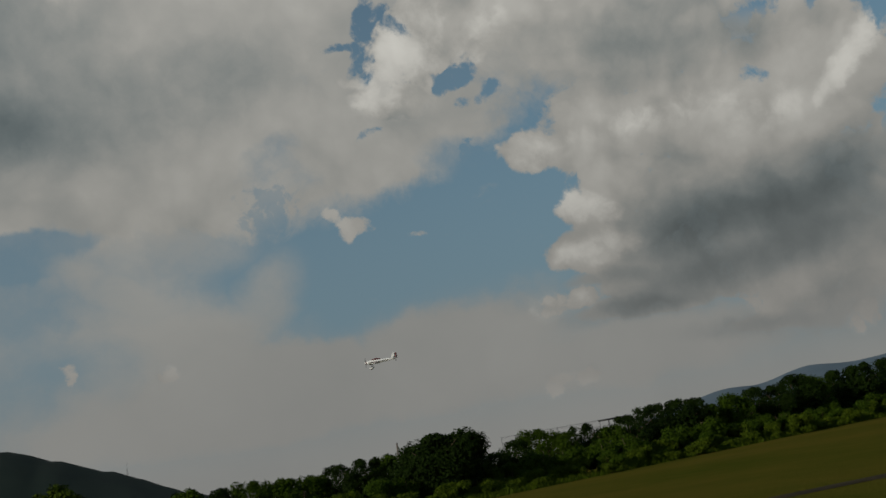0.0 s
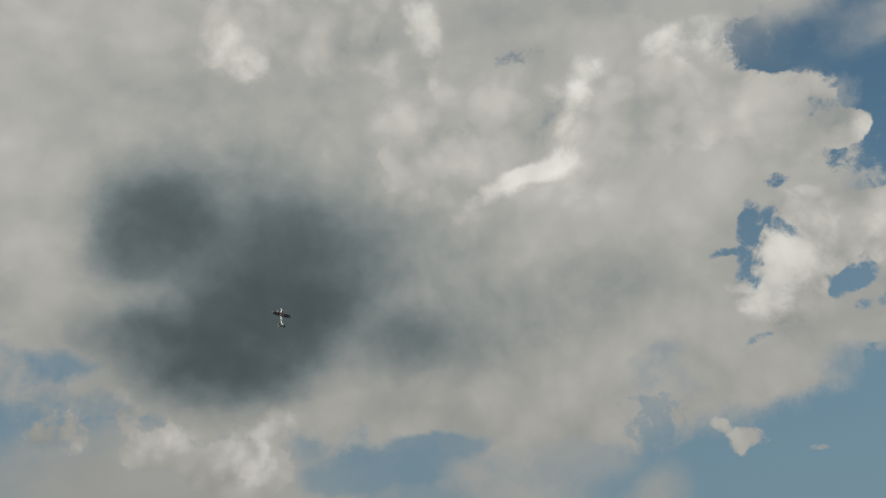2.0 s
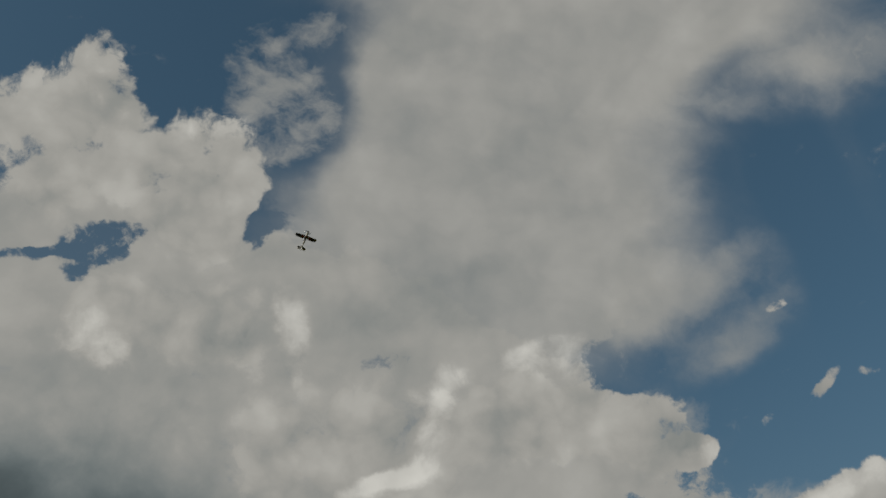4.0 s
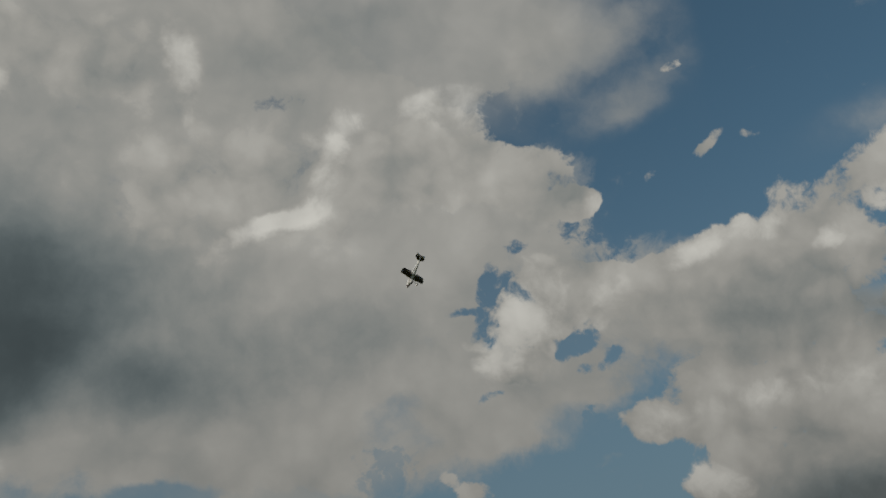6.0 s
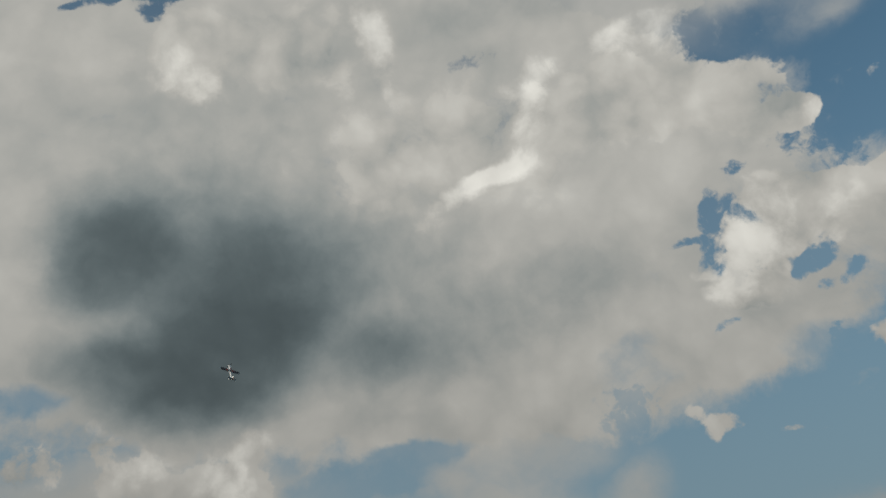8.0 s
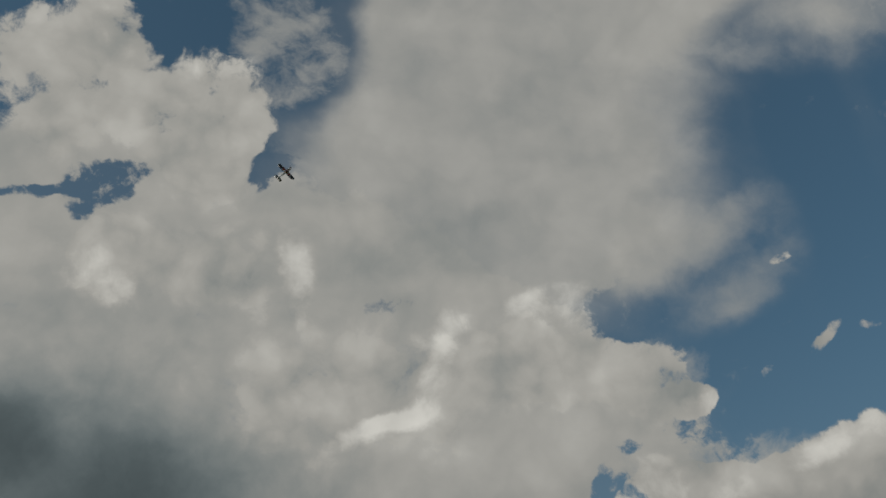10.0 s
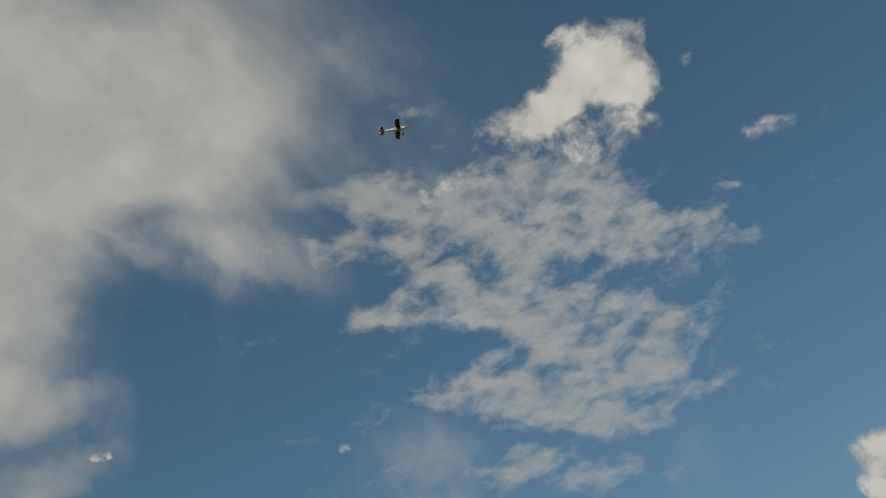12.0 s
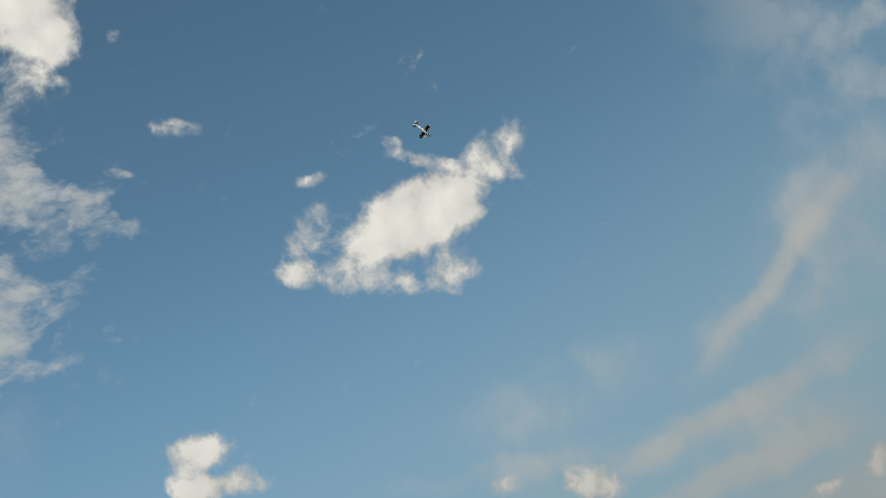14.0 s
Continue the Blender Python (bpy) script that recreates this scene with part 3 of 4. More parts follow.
WHITE = material("white_film", (0.80, 0.80, 0.78), 0.28, scale=2, spread=0.05, coat=0.3)
BLACK = material("black_film", (0.035, 0.032, 0.034), 0.3, scale=2, spread=0.3, coat=0.3)
RED = material("red_film", (0.36, 0.045, 0.03), 0.3, scale=2, spread=0.15, coat=0.3)
DARK_RED = material("dark_red_film", (0.13, 0.022, 0.018), 0.3, scale=2, spread=0.15, coat=0.3)
RUBBER = material("rubber", (0.02, 0.02, 0.02), 0.8, scale=8)
CANOPY = material("tinted_canopy", (0.09, 0.014, 0.012), 0.08, scale=2, coat=0.6)
CARBON = material("carbon", (0.025, 0.025, 0.025), 0.35, scale=10)


# ---- mesh helpers ----
def part(name, bm, mat, parent=None, label="", smooth=True):
    me = bpy.data.meshes.new(name)
    bmesh.ops.recalc_face_normals(bm, faces=bm.faces)
    bm.to_mesh(me)
    bm.free()
    me.materials.append(mat)
    if smooth:
        me.shade_smooth()
    ob = new(name, me)
    ob.parent = parent
    if label:
        ob["label"] = label
    return ob


def loft(rings, closed=True, caps=True):
    """A skin over rings of points."""
    bm = bmesh.new()
    rows = [[bm.verts.new(p) for p in ring] for ring in rings]
    for a, b in zip(rows, rows[1:]):
        n = len(a)
        for i in range(n if closed else n - 1):
            bm.faces.new((a[i], a[(i + 1) % n], b[(i + 1) % n], b[i]))
    if caps:
        bm.faces.new(rows[0])
        bm.faces.new(rows[-1])
    return bm


def tube(points, radii, n=8):
    """A tapered round bar along points."""
    rings = []
    for i, p in enumerate(points):
        p = Vector(p)
        way = (Vector(points[min(i + 1, len(points) - 1)]) - Vector(points[max(i - 1, 0)])).normalized()
        side = way.orthogonal().normalized()
        other = way.cross(side)
        rings.append([p + (side * math.cos(k * math.tau / n) + other * math.sin(k * math.tau / n)) * radii[i] for k in range(n)])
    return loft(rings)


# ---- setting ----
def ground():
    """One sheet to the horizon, finer near the camera, with gentle swells."""
    bm = bmesh.new()
    rings = [2, 5, 9, 14, 20, 28, 38, 50, 65, 85, 110, 150, 220, 350, 600, 1100, 2100, 4200]
    n = 96
    rows = [[bm.verts.new((0, 0, 0))] * n]
    for r in rings:
        row = []
        for k in range(n):
            a = k * math.tau / n
            x, y = r * math.sin(a), r * math.cos(a)
            z = (noise.noise((x * 0.05, y * 0.05, 0)) * 0.03) if 5 < r < 90 else 0.0
            row.append(bm.verts.new((x, y, z)))
        rows.append(row)
    for a, b in zip(rows, rows[1:]):
        for k in range(n):
            vs = [a[k], a[(k + 1) % n], b[(k + 1) % n], b[k]]
            bm.faces.new(list(dict.fromkeys(vs)))
    ob = part("ground", bm, GRASS)
    tagged(ob, "dry mown yellow-green grass of an open field", "ground", kind="structure")


ground()


def dirt_track():
    """A worn strip across the field."""
    rings = []
    for i in range(41):
        u = i / 40
        x, y = -30 + 110 * u, 20.2 - 0.06 * 110 * u
        w = 0.45 + 0.2 * noise.noise((x * 0.3, 0, 3))
        rings.append([(x, y - w, 0.015), (x, y - w * 0.5, 0.035), (x, y + w * 0.5, 0.035), (x, y + w, 0.015)])
    ob = part("dirt_track", loft(rings, closed=False, caps=False), DIRT)
    tagged(ob, "worn brown dirt strip across the mown grass", "path", kind="structure")


dirt_track()


def ridge(name, mat, distance, depth, skyline, rough, label, trees=0.0):
    """A long hill: skyline gives (bearing, height in degrees) of its crest as seen from the field."""
    azs = np.linspace(skyline[0][0], skyline[-1][0], 160)
    els = np.interp(azs, [s[0] for s in skyline], [s[1] for s in skyline])
    kernel = np.hanning(9)
    els = np.convolve(np.pad(els, 4, mode="edge"), kernel / kernel.sum(), mode="valid")
    rings = []
    for az, el in zip(azs, els):
        a = radians(az)
        crest = max(distance * math.tan(radians(el)), 0.3)
        ring = []
        for j in range(15):
            s = j / 14
            d = distance - depth + 2 * depth * s
            h = crest * math.sin(math.pi * s) ** 0.8
            x, y = d * math.sin(a), d * math.cos(a)
            h *= 1 + rough * noise.fractal((x / depth * 2, y / depth * 2, 1), 0.8, 2.0, 5) * math.sin(math.pi * s)
            if trees:
                h += trees * abs(noise.noise((x / 9, y / 9, 4))) * min(1, h / 20)
            ring.append((x, y, max(h, 0) - 0.4))
        rings.append(ring)
    return part(name, loft(rings, closed=False, caps=False), mat)


hill = ridge("forested_hill", FOREST, 720, 260, [(-75, 3.0), (-60, 6.5), (-40, 8.5), (-30, 7.6), (-24, 7.3), (-21, 6.9), (-17, 6.5), (-13, 5.7), (-10, 5.8), (-7.5, 5.6), (-5, 5.0), (-2, 4.1), (0, 3.4), (2, 2.7), (4, 1.6), (8, 0.5)], 0.05, "", 3.0)
tagged(hill, "long dark green forested hill behind the field", "hill", kind="structure")
# The far range takes its haze from its painted blue colour, not from air.
mountain = ridge("mountain", HAZED_MOUNTAIN, 3300, 700, [(24, 0.1), (29, 0.6), (31, 1.0), (33, 1.45), (35, 1.85), (36, 1.95), (37.5, 1.75), (39, 2.1), (40.2, 2.4), (41.5, 2.25), (42.5, 2.1), (44.4, 2.2), (50, 3.0), (60, 2.6), (75, 1.2)], 0.02, "")
tagged(mountain, "distant mountain range behind the trees, haze painted in as pale blue", "mountain", kind="structure")


# ---- trees and bushes ----
def leaves(lobes, count, size, seed, droop=0.0):
    """A crown of many small bent leaf clumps on lobes (x, y, z, rx, ry, rz)."""
    rnd = random.Random(seed)
    verts, faces = [], []
    weights = [l[3] * l[5] for l in lobes]
    for _ in range(count):
        l = rnd.choices(lobes, weights)[0]
        v = Vector((rnd.gauss(0, 1), rnd.gauss(0, 1), rnd.gauss(0, 1))).normalized()
        r = rnd.random() ** 0.35 * (1 + 0.25 * noise.noise(v * 2.3 + Vector((seed, l[0], l[2]))))
        c = Vector((l[0] + v.x * l[3] * r, l[1] + v.y * l[4] * r, l[2] + v.z * l[5] * r))
        if c.z < 0.05:
            c.z = 0.05 + rnd.random() * 0.2
        s = size * rnd.uniform(0.6, 1.3)
        n = (v + Vector((rnd.uniform(-1, 1), rnd.uniform(-1, 1), rnd.uniform(-0.4, 1.2)))).normalized()
        u = n.orthogonal().normalized()
        u.rotate(Matrix.Rotation(rnd.uniform(0, math.tau), 3, n))
        w = n.cross(u)
        k = len(verts)
        verts += [c - u * s, c + w * s * 0.45 + n * s * 0.15, c + u * s - Vector((0, 0, droop * s)), c - w * s * 0.45 + n * s * 0.15]
        faces += [(k, k + 1, k + 2), (k, k + 2, k + 3)]
    me = bpy.data.meshes.new("crown")
    me.from_pydata(verts, [], faces)
    return me


def tree(height, width, mat, seed, count=9000, size=0.105):
    rnd = random.Random(seed)
    root = new("tree")
    trunk = tube([(0, 0, -0.1), (rnd.uniform(-.1, .1), 0, height * 0.3), (rnd.uniform(-.2, .2), rnd.uniform(-.2, .2), height * 0.75)], [height * 0.035, height * 0.026, 0.02])
    part("trunk", trunk, BARK, root)
    for k in range(5):
        a = k * math.tau / 5 + rnd.uniform(-.4, .4)
        r = width * 0.38
        limb = tube([(0, 0, height * (0.25 + 0.06 * k)), (r * 0.5 * math.cos(a), r * 0.5 * math.sin(a), height * (0.42 + 0.06 * k)), (r * math.cos(a), r * math.sin(a), height * (0.52 + 0.07 * k))], [height * 0.016, height * 0.011, 0.012], 6)
        part("limb", limb, BARK, root)
    lobes = [(0, 0, height * 0.52, width * 0.42, width * 0.42, height * 0.38), (0, 0, height * 0.25, width * 0.36, width * 0.36, height * 0.22)]
    for k in range(9):
        a = rnd.uniform(0, math.tau)
        r = width * rnd.uniform(0.18, 0.36)
        z = height * rnd.uniform(0.15, 0.80)
        s = width * rnd.uniform(0.13, 0.22)
        lobes.append((r * math.cos(a), r * math.sin(a), z, s, s, s * 0.9))
    for k in range(6):
        a = rnd.uniform(0, math.tau)
        r = width * rnd.uniform(0.0, 0.28)
        lobes.append((r * math.cos(a), r * math.sin(a), height * rnd.uniform(0.78, 0.92), width * 0.10, width * 0.10, height * 0.08))
    me = leaves(lobes, count, size, seed)
    me.materials.append(mat)
    crown = new("crown", me)
    crown.parent = root
    return root


def bush(height, width, mat, seed, count=5500, size=0.095):
    rnd = random.Random(seed)
    root = new("bush")
    for k in range(4):
        a = k * math.tau / 4 + rnd.uniform(-.5, .5)
        stem = tube([(0.1 * math.cos(a), 0.1 * math.sin(a), -0.05), (width * 0.2 * math.cos(a), width * 0.2 * math.sin(a), height * 0.7)], [0.025, 0.01], 5)
        part("stem", stem, BARK, root)
    lobes = []
    for k in range(9):
        a = rnd.uniform(0, math.tau)
        r = width * rnd.uniform(0.0, 0.36)
        z = height * rnd.uniform(0.10, 0.75)
        s = width * rnd.uniform(0.17, 0.27)
        lobes.append((r * math.cos(a), r * math.sin(a), z, s, s, height * rnd.uniform(0.14, 0.24)))
    me = leaves(lobes, count, size, seed)
    me.materials.append(mat)
    crown = new("foliage", me)
    crown.parent = root
    return root


def polar(az, d):
    return d * math.sin(radians(az)), d * math.cos(radians(az))


def edge(az):
    """How far off the hedge's foot lies at a bearing: a straight line across the field."""
    a = radians(az)
    return 42.5 / (math.cos(a) - 0.37 * math.sin(a))


def plant():
    rnd = random.Random(7)
    kinds = [tree(4.0, 3.6, LEAF_DARK, 11), tree(3.6, 4.2, LEAF_DARK, 12), tree(4.4, 3.8, LEAF, 13), tree(3.2, 3.4, LEAF, 14)]
    for k in kinds:
        tagged(k, "small leafy dark green tree behind the hedge", "tree", group="trees behind the hedge")
    bushes = [bush(2.2, 3.0, LEAF, 21), bush(1.8, 2.8, LEAF_LIGHT, 22), bush(2.6, 2.6, LEAF, 23), bush(1.5, 3.2, LEAF_LIGHT, 24)]
    for k in bushes:
        tagged(k, "dense green bush in a hedge along the field", "bush", group="hedge bushes")
    used = set()

    def put(kinds_, k, az, d, scale):
        x, y = polar(az, d)
        m = pose(x, y, 0, 0, 0, rnd.uniform(0, 360))
        if k in used:
            ob = copy_thing(kinds_[k % 10], m)
        else:
            used.add(k)
            ob = kinds_[k % 10]
            ob.matrix_basis = m
        ob.scale = (scale, scale, scale * rnd.uniform(0.92, 1.08))
        return ob

    # Crown tops, as degrees above eye level by bearing.
    tops = [(-14, 1.0), (-9, 1.1), (-4, 0.9), (0, 0.7), (5, 1.5), (10, 1.5), (11.7, 1.7), (13.7, 1.8), (16, 2.2), (22.3, 1.1), (24, 1.5), (26, 1.75), (30, 1.75), (36, 1.8), (41, 1.95), (44, 2.0), (50, 2.1), (60, 1.8), (75, 1.5)]
    heights = [4.0, 3.6, 4.4, 3.2]
    az = -13.0
    while az < 62:
        e = min(edge(az), 130)
        d = e + rnd.uniform(9, 13)
        want = 1.7 + d * math.tan(radians(np.interp(az, [t[0] for t in tops], [t[1] for t in tops])))
        k = rnd.choice((0, 0, 1, 1, 2)) if az > 20 else rnd.choice((2, 3, 3, 0))
        put(kinds, k, az, d, want / heights[k] * rnd.uniform(0.88, 1.06))
        az += math.degrees(1.6 / d)
    az = -12.0
    while az < 60:
        e = min(edge(az), 130)
        for row in (0.6, 2.0, 4.6):
            k = 3 if row < 1 else rnd.choice((0, 1, 1, 3)) if row < 3 else rnd.choice((0, 2))
            put(bushes, 10 + k, az + rnd.uniform(-.6, .6), e + row + rnd.uniform(-.5, .7), rnd.uniform(0.8, 1.1) * (0.5 if row < 1 else 0.85 if row < 3 else 1.0))
        az += math.degrees(1.35 / e)
    # The broad tree that stands forward of the rest.
    big_tree = tree(4.25, 6.6, LEAF_DARK, 37, 30000, 0.11)
    x, y = polar(18.6, edge(18.6) + 5)
    big_tree.matrix_basis = pose(x, y, 0)
    tagged(big_tree, "broad round green tree rising above the hedge", "tree")
    lone = tree(4.8, 3.6, LEAF_LIGHT, 32, 12000, 0.11)
    x, y = polar(-2.4, 58)
    lone.matrix_basis = pose(x, y, 0)
    tagged(lone, "round light green tree before the forested hill", "tree")


plant()


def grass_tufts():
    """Long unmown grass along the hedge's foot."""
    rnd = random.Random(5)
    verts, faces = [], []
    for _ in range(9000):
        az = rnd.uniform(-8, 52)
        d = edge(az) + rnd.gauss(0.0, 0.45)
        x, y = polar(az, d)
        h, a, w = rnd.uniform(0.12, 0.5), rnd.uniform(0, math.tau), rnd.uniform(0.01, 0.03)
        lean = rnd.uniform(0.0, 0.2)
        k = len(verts)
        verts += [(x - w * math.cos(a), y - w * math.sin(a), -0.02), (x + w * math.cos(a), y + w * math.sin(a), -0.02), (x + lean * math.sin(a), y + lean * math.cos(a), h)]
        faces.append((k, k + 1, k + 2))
    me = bpy.data.meshes.new("long_grass")
    me.from_pydata(verts, [], faces)
    me.materials.append(LEAF_LIGHT)
    tagged(new("long_grass", me), "unmown yellow-green grass along the foot of the hedge", "grass", kind="stuff")


grass_tufts()


# ---- fence, poles ----
def net_fence():
    root = new("net_fence")
    a, b = Vector((*polar(22.6, 96), 0)), Vector((*polar(29.2, 96), 0))
    along = b - a
    for i in range(9):
        p = a + along * i / 8
        part("post", tube([p, p + Vector((0, 0, 4.15))], [0.035, 0.03], 8), STEEL, root)
    for z in (4.1, 3.5):
        part("rail", tube([a + Vector((0, 0, z)), b + Vector((0, 0, z))], [0.02, 0.02], 6), STEEL, root)
    wires = bmesh.new()
    strands = []
    for i in range(70):
        p = a + along * i / 69
        strands.append((p + Vector((0, 0, 0.1)), p + Vector((0, 0, 4.1))))
    for k in range(9):
        z = 0.3 + k * 0.46
        strands.append((a + Vector((0, 0, z)), b + Vector((0, 0, z))))
    for p, q in strands:
        side = (q - p).orthogonal().normalized() * 0.004
        other = side.cross((q - p).normalized())
        ring = [[wires.verts.new(e + o) for o in (side, other, -side, -other)] for e in (p, q)]
        for j in range(4):
            wires.faces.new((ring[0][j], ring[0][(j + 1) % 4], ring[1][(j + 1) % 4], ring[1][j]))
    part("wire_mesh", wires, STEEL, root, smooth=False)
    tagged(root, "tall steel post fence with wire netting behind trees", "fence")
    x, y = polar(28.9, 95)
    mast = new("floodlight_mast")
    mast.matrix_basis = pose(x, y, 0, 0, 0, -28)
    part("pole", tube([(0, 0, 0), (0, 0, 3.95)], [0.08, 0.06]), STEEL, mast)
    bar = bmesh.new()
    bmesh.ops.create_cube(bar, size=1.0, matrix=Matrix.LocRotScale((0, 0, 4.0), None, (2.0, 0.3, 0.13)))
    bmesh.ops.bevel(bar, geom=bar.edges[:], offset=0.03, segments=2, affect="EDGES")
    part("crossbar", bar, CARBON, mast)
    tagged(mast, "dark mast with a wide crossbar beside the fence", "mast")


net_fence()


def utility_pole():
    x, y = polar(16.5, 58)
    root = new("wooden_pole")
    root.matrix_basis = pose(x, y, 0)
    part("shaft", tube([(0, 0, -0.2), (0, 0, 2.0), (0.02, 0, 3.85)], [0.07, 0.06, 0.05], 10), WOOD, root)
    part("cap", tube([(0.02, 0, 3.85), (0.02, 0, 3.9)], [0.06, 0.03], 10), STEEL, root)
    tagged(root, "weathered wooden pole standing among the trees", "pole")
    x, y = polar(1.4, 700)
    tower = new("radio_mast")
    tower.matrix_basis = pose(x, y, 30)
    for dx, dy in ((-1, -1), (1, -1), (0, 1)):
        part("leg", tube([(dx * 1.2, dy * 1.2, -6), (dx * 0.2, dy * 0.2, 11)], [0.10, 0.06], 6), STEEL, tower)
    for k in range(6):
        z = -3 + k * 3.2
        w = 1.2 - (z + 6) / 22 * 1.0
        part("brace", tube([(-w, -w, z), (w, -w, z + 1), (0, w, z + 2)], [0.05, 0.05, 0.05], 5), STEEL, tower)
    tagged(tower, "thin lattice radio mast on the forested hill", "mast")


utility_pole()


# ---- the model aeroplane: x forwards, y to port, z up ----
def aerofoil(x0, chord, y, z, thick, n=9):
    """One rib: leading edge at x0."""
    pts = []
    for k in range(n):
        u = (1 - math.cos(math.pi * k / (n - 1))) / 2
        pts.append((u, thick * (1.48 * math.sqrt(u) - 0.63 * u - 1.76 * u * u + 1.42 * u ** 3 - 0.5 * u ** 4)))
    ring = [(x0 - u * chord, y, z + h * chord) for u, h in pts] + [(x0 - u * chord, y, z - h * chord) for u, h in reversed(pts[1:-1])]
    return ring


def film(surface, mat, name, parent, ya, yb, ca, cb, top, label="", tip=None):
    """A coloured film panel laid on a wing between spans ya and yb and chord shares ca and cb."""
    rings = []
    for i in range(7):
        y = ya + (yb - ya) * i / 6
        x0, chord, z, thick = surface(y)
        ring = []
        for j in range(6):
            u = ca + (cb - ca) * j / 5
            h = thick * (1.48 * math.sqrt(u) - 0.63 * u - 1.76 * u * u + 1.42 * u ** 3 - 0.5 * u ** 4) * chord + 0.002
            ring.append((x0 - u * chord, y, z + (h if top else -h)))
        rings.append(ring)
    bm = loft(rings, closed=False, caps=False)
    return part(name, bm, mat, parent, label)


def model_aeroplane():
    root = new("model_aeroplane")
    # Fuselage: x, half width, top, bottom.
    stations = [(0.40, 0.058, 0.050, -0.058), (0.34, 0.070, 0.064, -0.072), (0.24, 0.074, 0.075, -0.085), (0.10, 0.076, 0.080, -0.092), (-0.08, 0.072, 0.078, -0.090),
                (-0.28, 0.056, 0.064, -0.072), (-0.50, 0.038, 0.050, -0.048), (-0.70, 0.022, 0.040, -0.026), (-0.80, 0.012, 0.034, -0.014)]
    rings = []
    for x, w, top, bottom in stations:
        mid, half = (top + bottom) / 2, (top - bottom) / 2
        rings.append([(x, w * math.copysign(abs(math.cos(a)) ** 0.75, math.cos(a)), mid + half * math.copysign(abs(math.sin(a)) ** 0.75, math.sin(a))) for a in (k * math.tau / 16 for k in range(16))])
    body = part("fuselage", loft(rings), WHITE, root, "white film-covered fuselage")
    cowl = []
    for x, s in ((0.44, 0.70), (0.435, 0.88), (0.41, 1.0), (0.395, 1.02)):
        cowl.append([(x, 0.060 * s * math.cos(a), -0.004 + 0.058 * s * math.sin(a)) for a in (k * math.tau / 16 for k in range(16))])
    part("cowl", loft(cowl), DARK_RED, root, "dark red engine cowl")
    for sgn in (1, -1):
        strip = []
        for x, w, top, bottom in stations[1:7]:
            strip.append([(x, sgn * (w + 0.003), bottom * 0.30), (x, sgn * (w + 0.004), bottom * 0.12), (x, sgn * (w + 0.003), 0.06 * top)])
        part("side_stripe", loft(strip, closed=False, caps=False), BLACK, body, "black side stripe")
    glass = []
    for x, w, h in ((0.20, 0.012, 0.004), (0.15, 0.042, 0.040), (0.06, 0.056, 0.066), (-0.05, 0.054, 0.062), (-0.16, 0.040, 0.036), (-0.24, 0.012, 0.004)):
        glass.append([(x, w * math.cos(a), 0.072 + h * math.sin(a)) for a in (k * math.pi / 10 for k in range(11))])
    part("canopy", loft(glass, closed=False), CANOPY, root, "dark tinted canopy")

    def wing_shape(y):
        y = abs(y)
        return 0.14 - 0.045 * y / 0.68, 0.235 - 0.085 * y / 0.68, -0.03 + 0.015 * y / 0.68, 0.145 - 0.02 * y / 0.68

    def tail_shape(y):
        y = abs(y)
        return -0.62 - 0.09 * y / 0.27, 0.17 - 0.05 * y / 0.27, 0.03, 0.07

    for sgn, side in ((1, "port"), (-1, "starboard")):
        ribs = []
        for y in (0.03, 0.2, 0.4, 0.55, 0.64, 0.67, 0.682):
            x0, chord, z, thick = wing_shape(y)
            shrink = 1.0 if y < 0.65 else (0.93 if y < 0.68 else 0.7)
            ribs.append(aerofoil(x0 - chord * (1 - shrink) / 2, chord * shrink, sgn * y, z, thick * shrink))
        wing = part("wing", loft(ribs), WHITE, root, "white wing with dark panels")
        film(wing_shape, BLACK, "lower_panel", wing, sgn * 0.10, sgn * 0.64, 0.10, 0.90, False, "black film under the wing")
        film(wing_shape, BLACK, "upper_panel", wing, sgn * 0.30, sgn * 0.65, 0.08, 0.92, True, "black film on the outer wing")
        film(wing_shape, RED, "upper_panel", wing, sgn * 0.14, sgn * 0.297, 0.10, 0.92, True, "dark red film on the inner wing")
        ail = []
        for y in (0.16, 0.62):
            x0, chord, z, thick = wing_shape(y)
            x = x0 - chord - 0.002
            ail.append([(x, sgn * y, z + 0.008), (x - 0.06, sgn * y, z), (x, sgn * y, z - 0.008)])
        part("aileron", loft(ail), BLACK, root, "hinged aileron")
        ribs = []
        for y in (0.01, 0.12, 0.22, 0.26, 0.27):
            x0, chord, z, thick = tail_shape(y)
            shrink = 1.0 if y < 0.25 else 0.8
            ribs.append(aerofoil(x0 - chord * (1 - shrink) / 2, chord * shrink, sgn * y, z, thick))
        stab = part("tailplane", loft(ribs), WHITE, root)
        film(tail_shape, BLACK, "lower_panel", stab, sgn * 0.04, sgn * 0.25, 0.08, 0.9, False, "black film under the tailplane")
        film(tail_shape, BLACK, "upper_panel", stab, sgn * 0.10, sgn * 0.25, 0.08, 0.9, True, "black film on the tailplane")
        elev = []
        for y in (0.03, 0.25):
            x0, chord, z, thick = tail_shape(y)
            x = x0 - chord - 0.002
            elev.append([(x, sgn * y, z + 0.005), (x - 0.07, sgn * y, z), (x, sgn * y, z - 0.005)])
        part("elevator", loft(elev), WHITE, root, "white hinged elevator")
        leg = tube([(0.20, sgn * 0.03, -0.085), (0.21, sgn * 0.12, -0.17), (0.22, sgn * 0.17, -0.235)], [0.013, 0.011, 0.009], 8)
        part("gear_leg", leg, CARBON, root, "carbon landing gear leg")
        spat = []
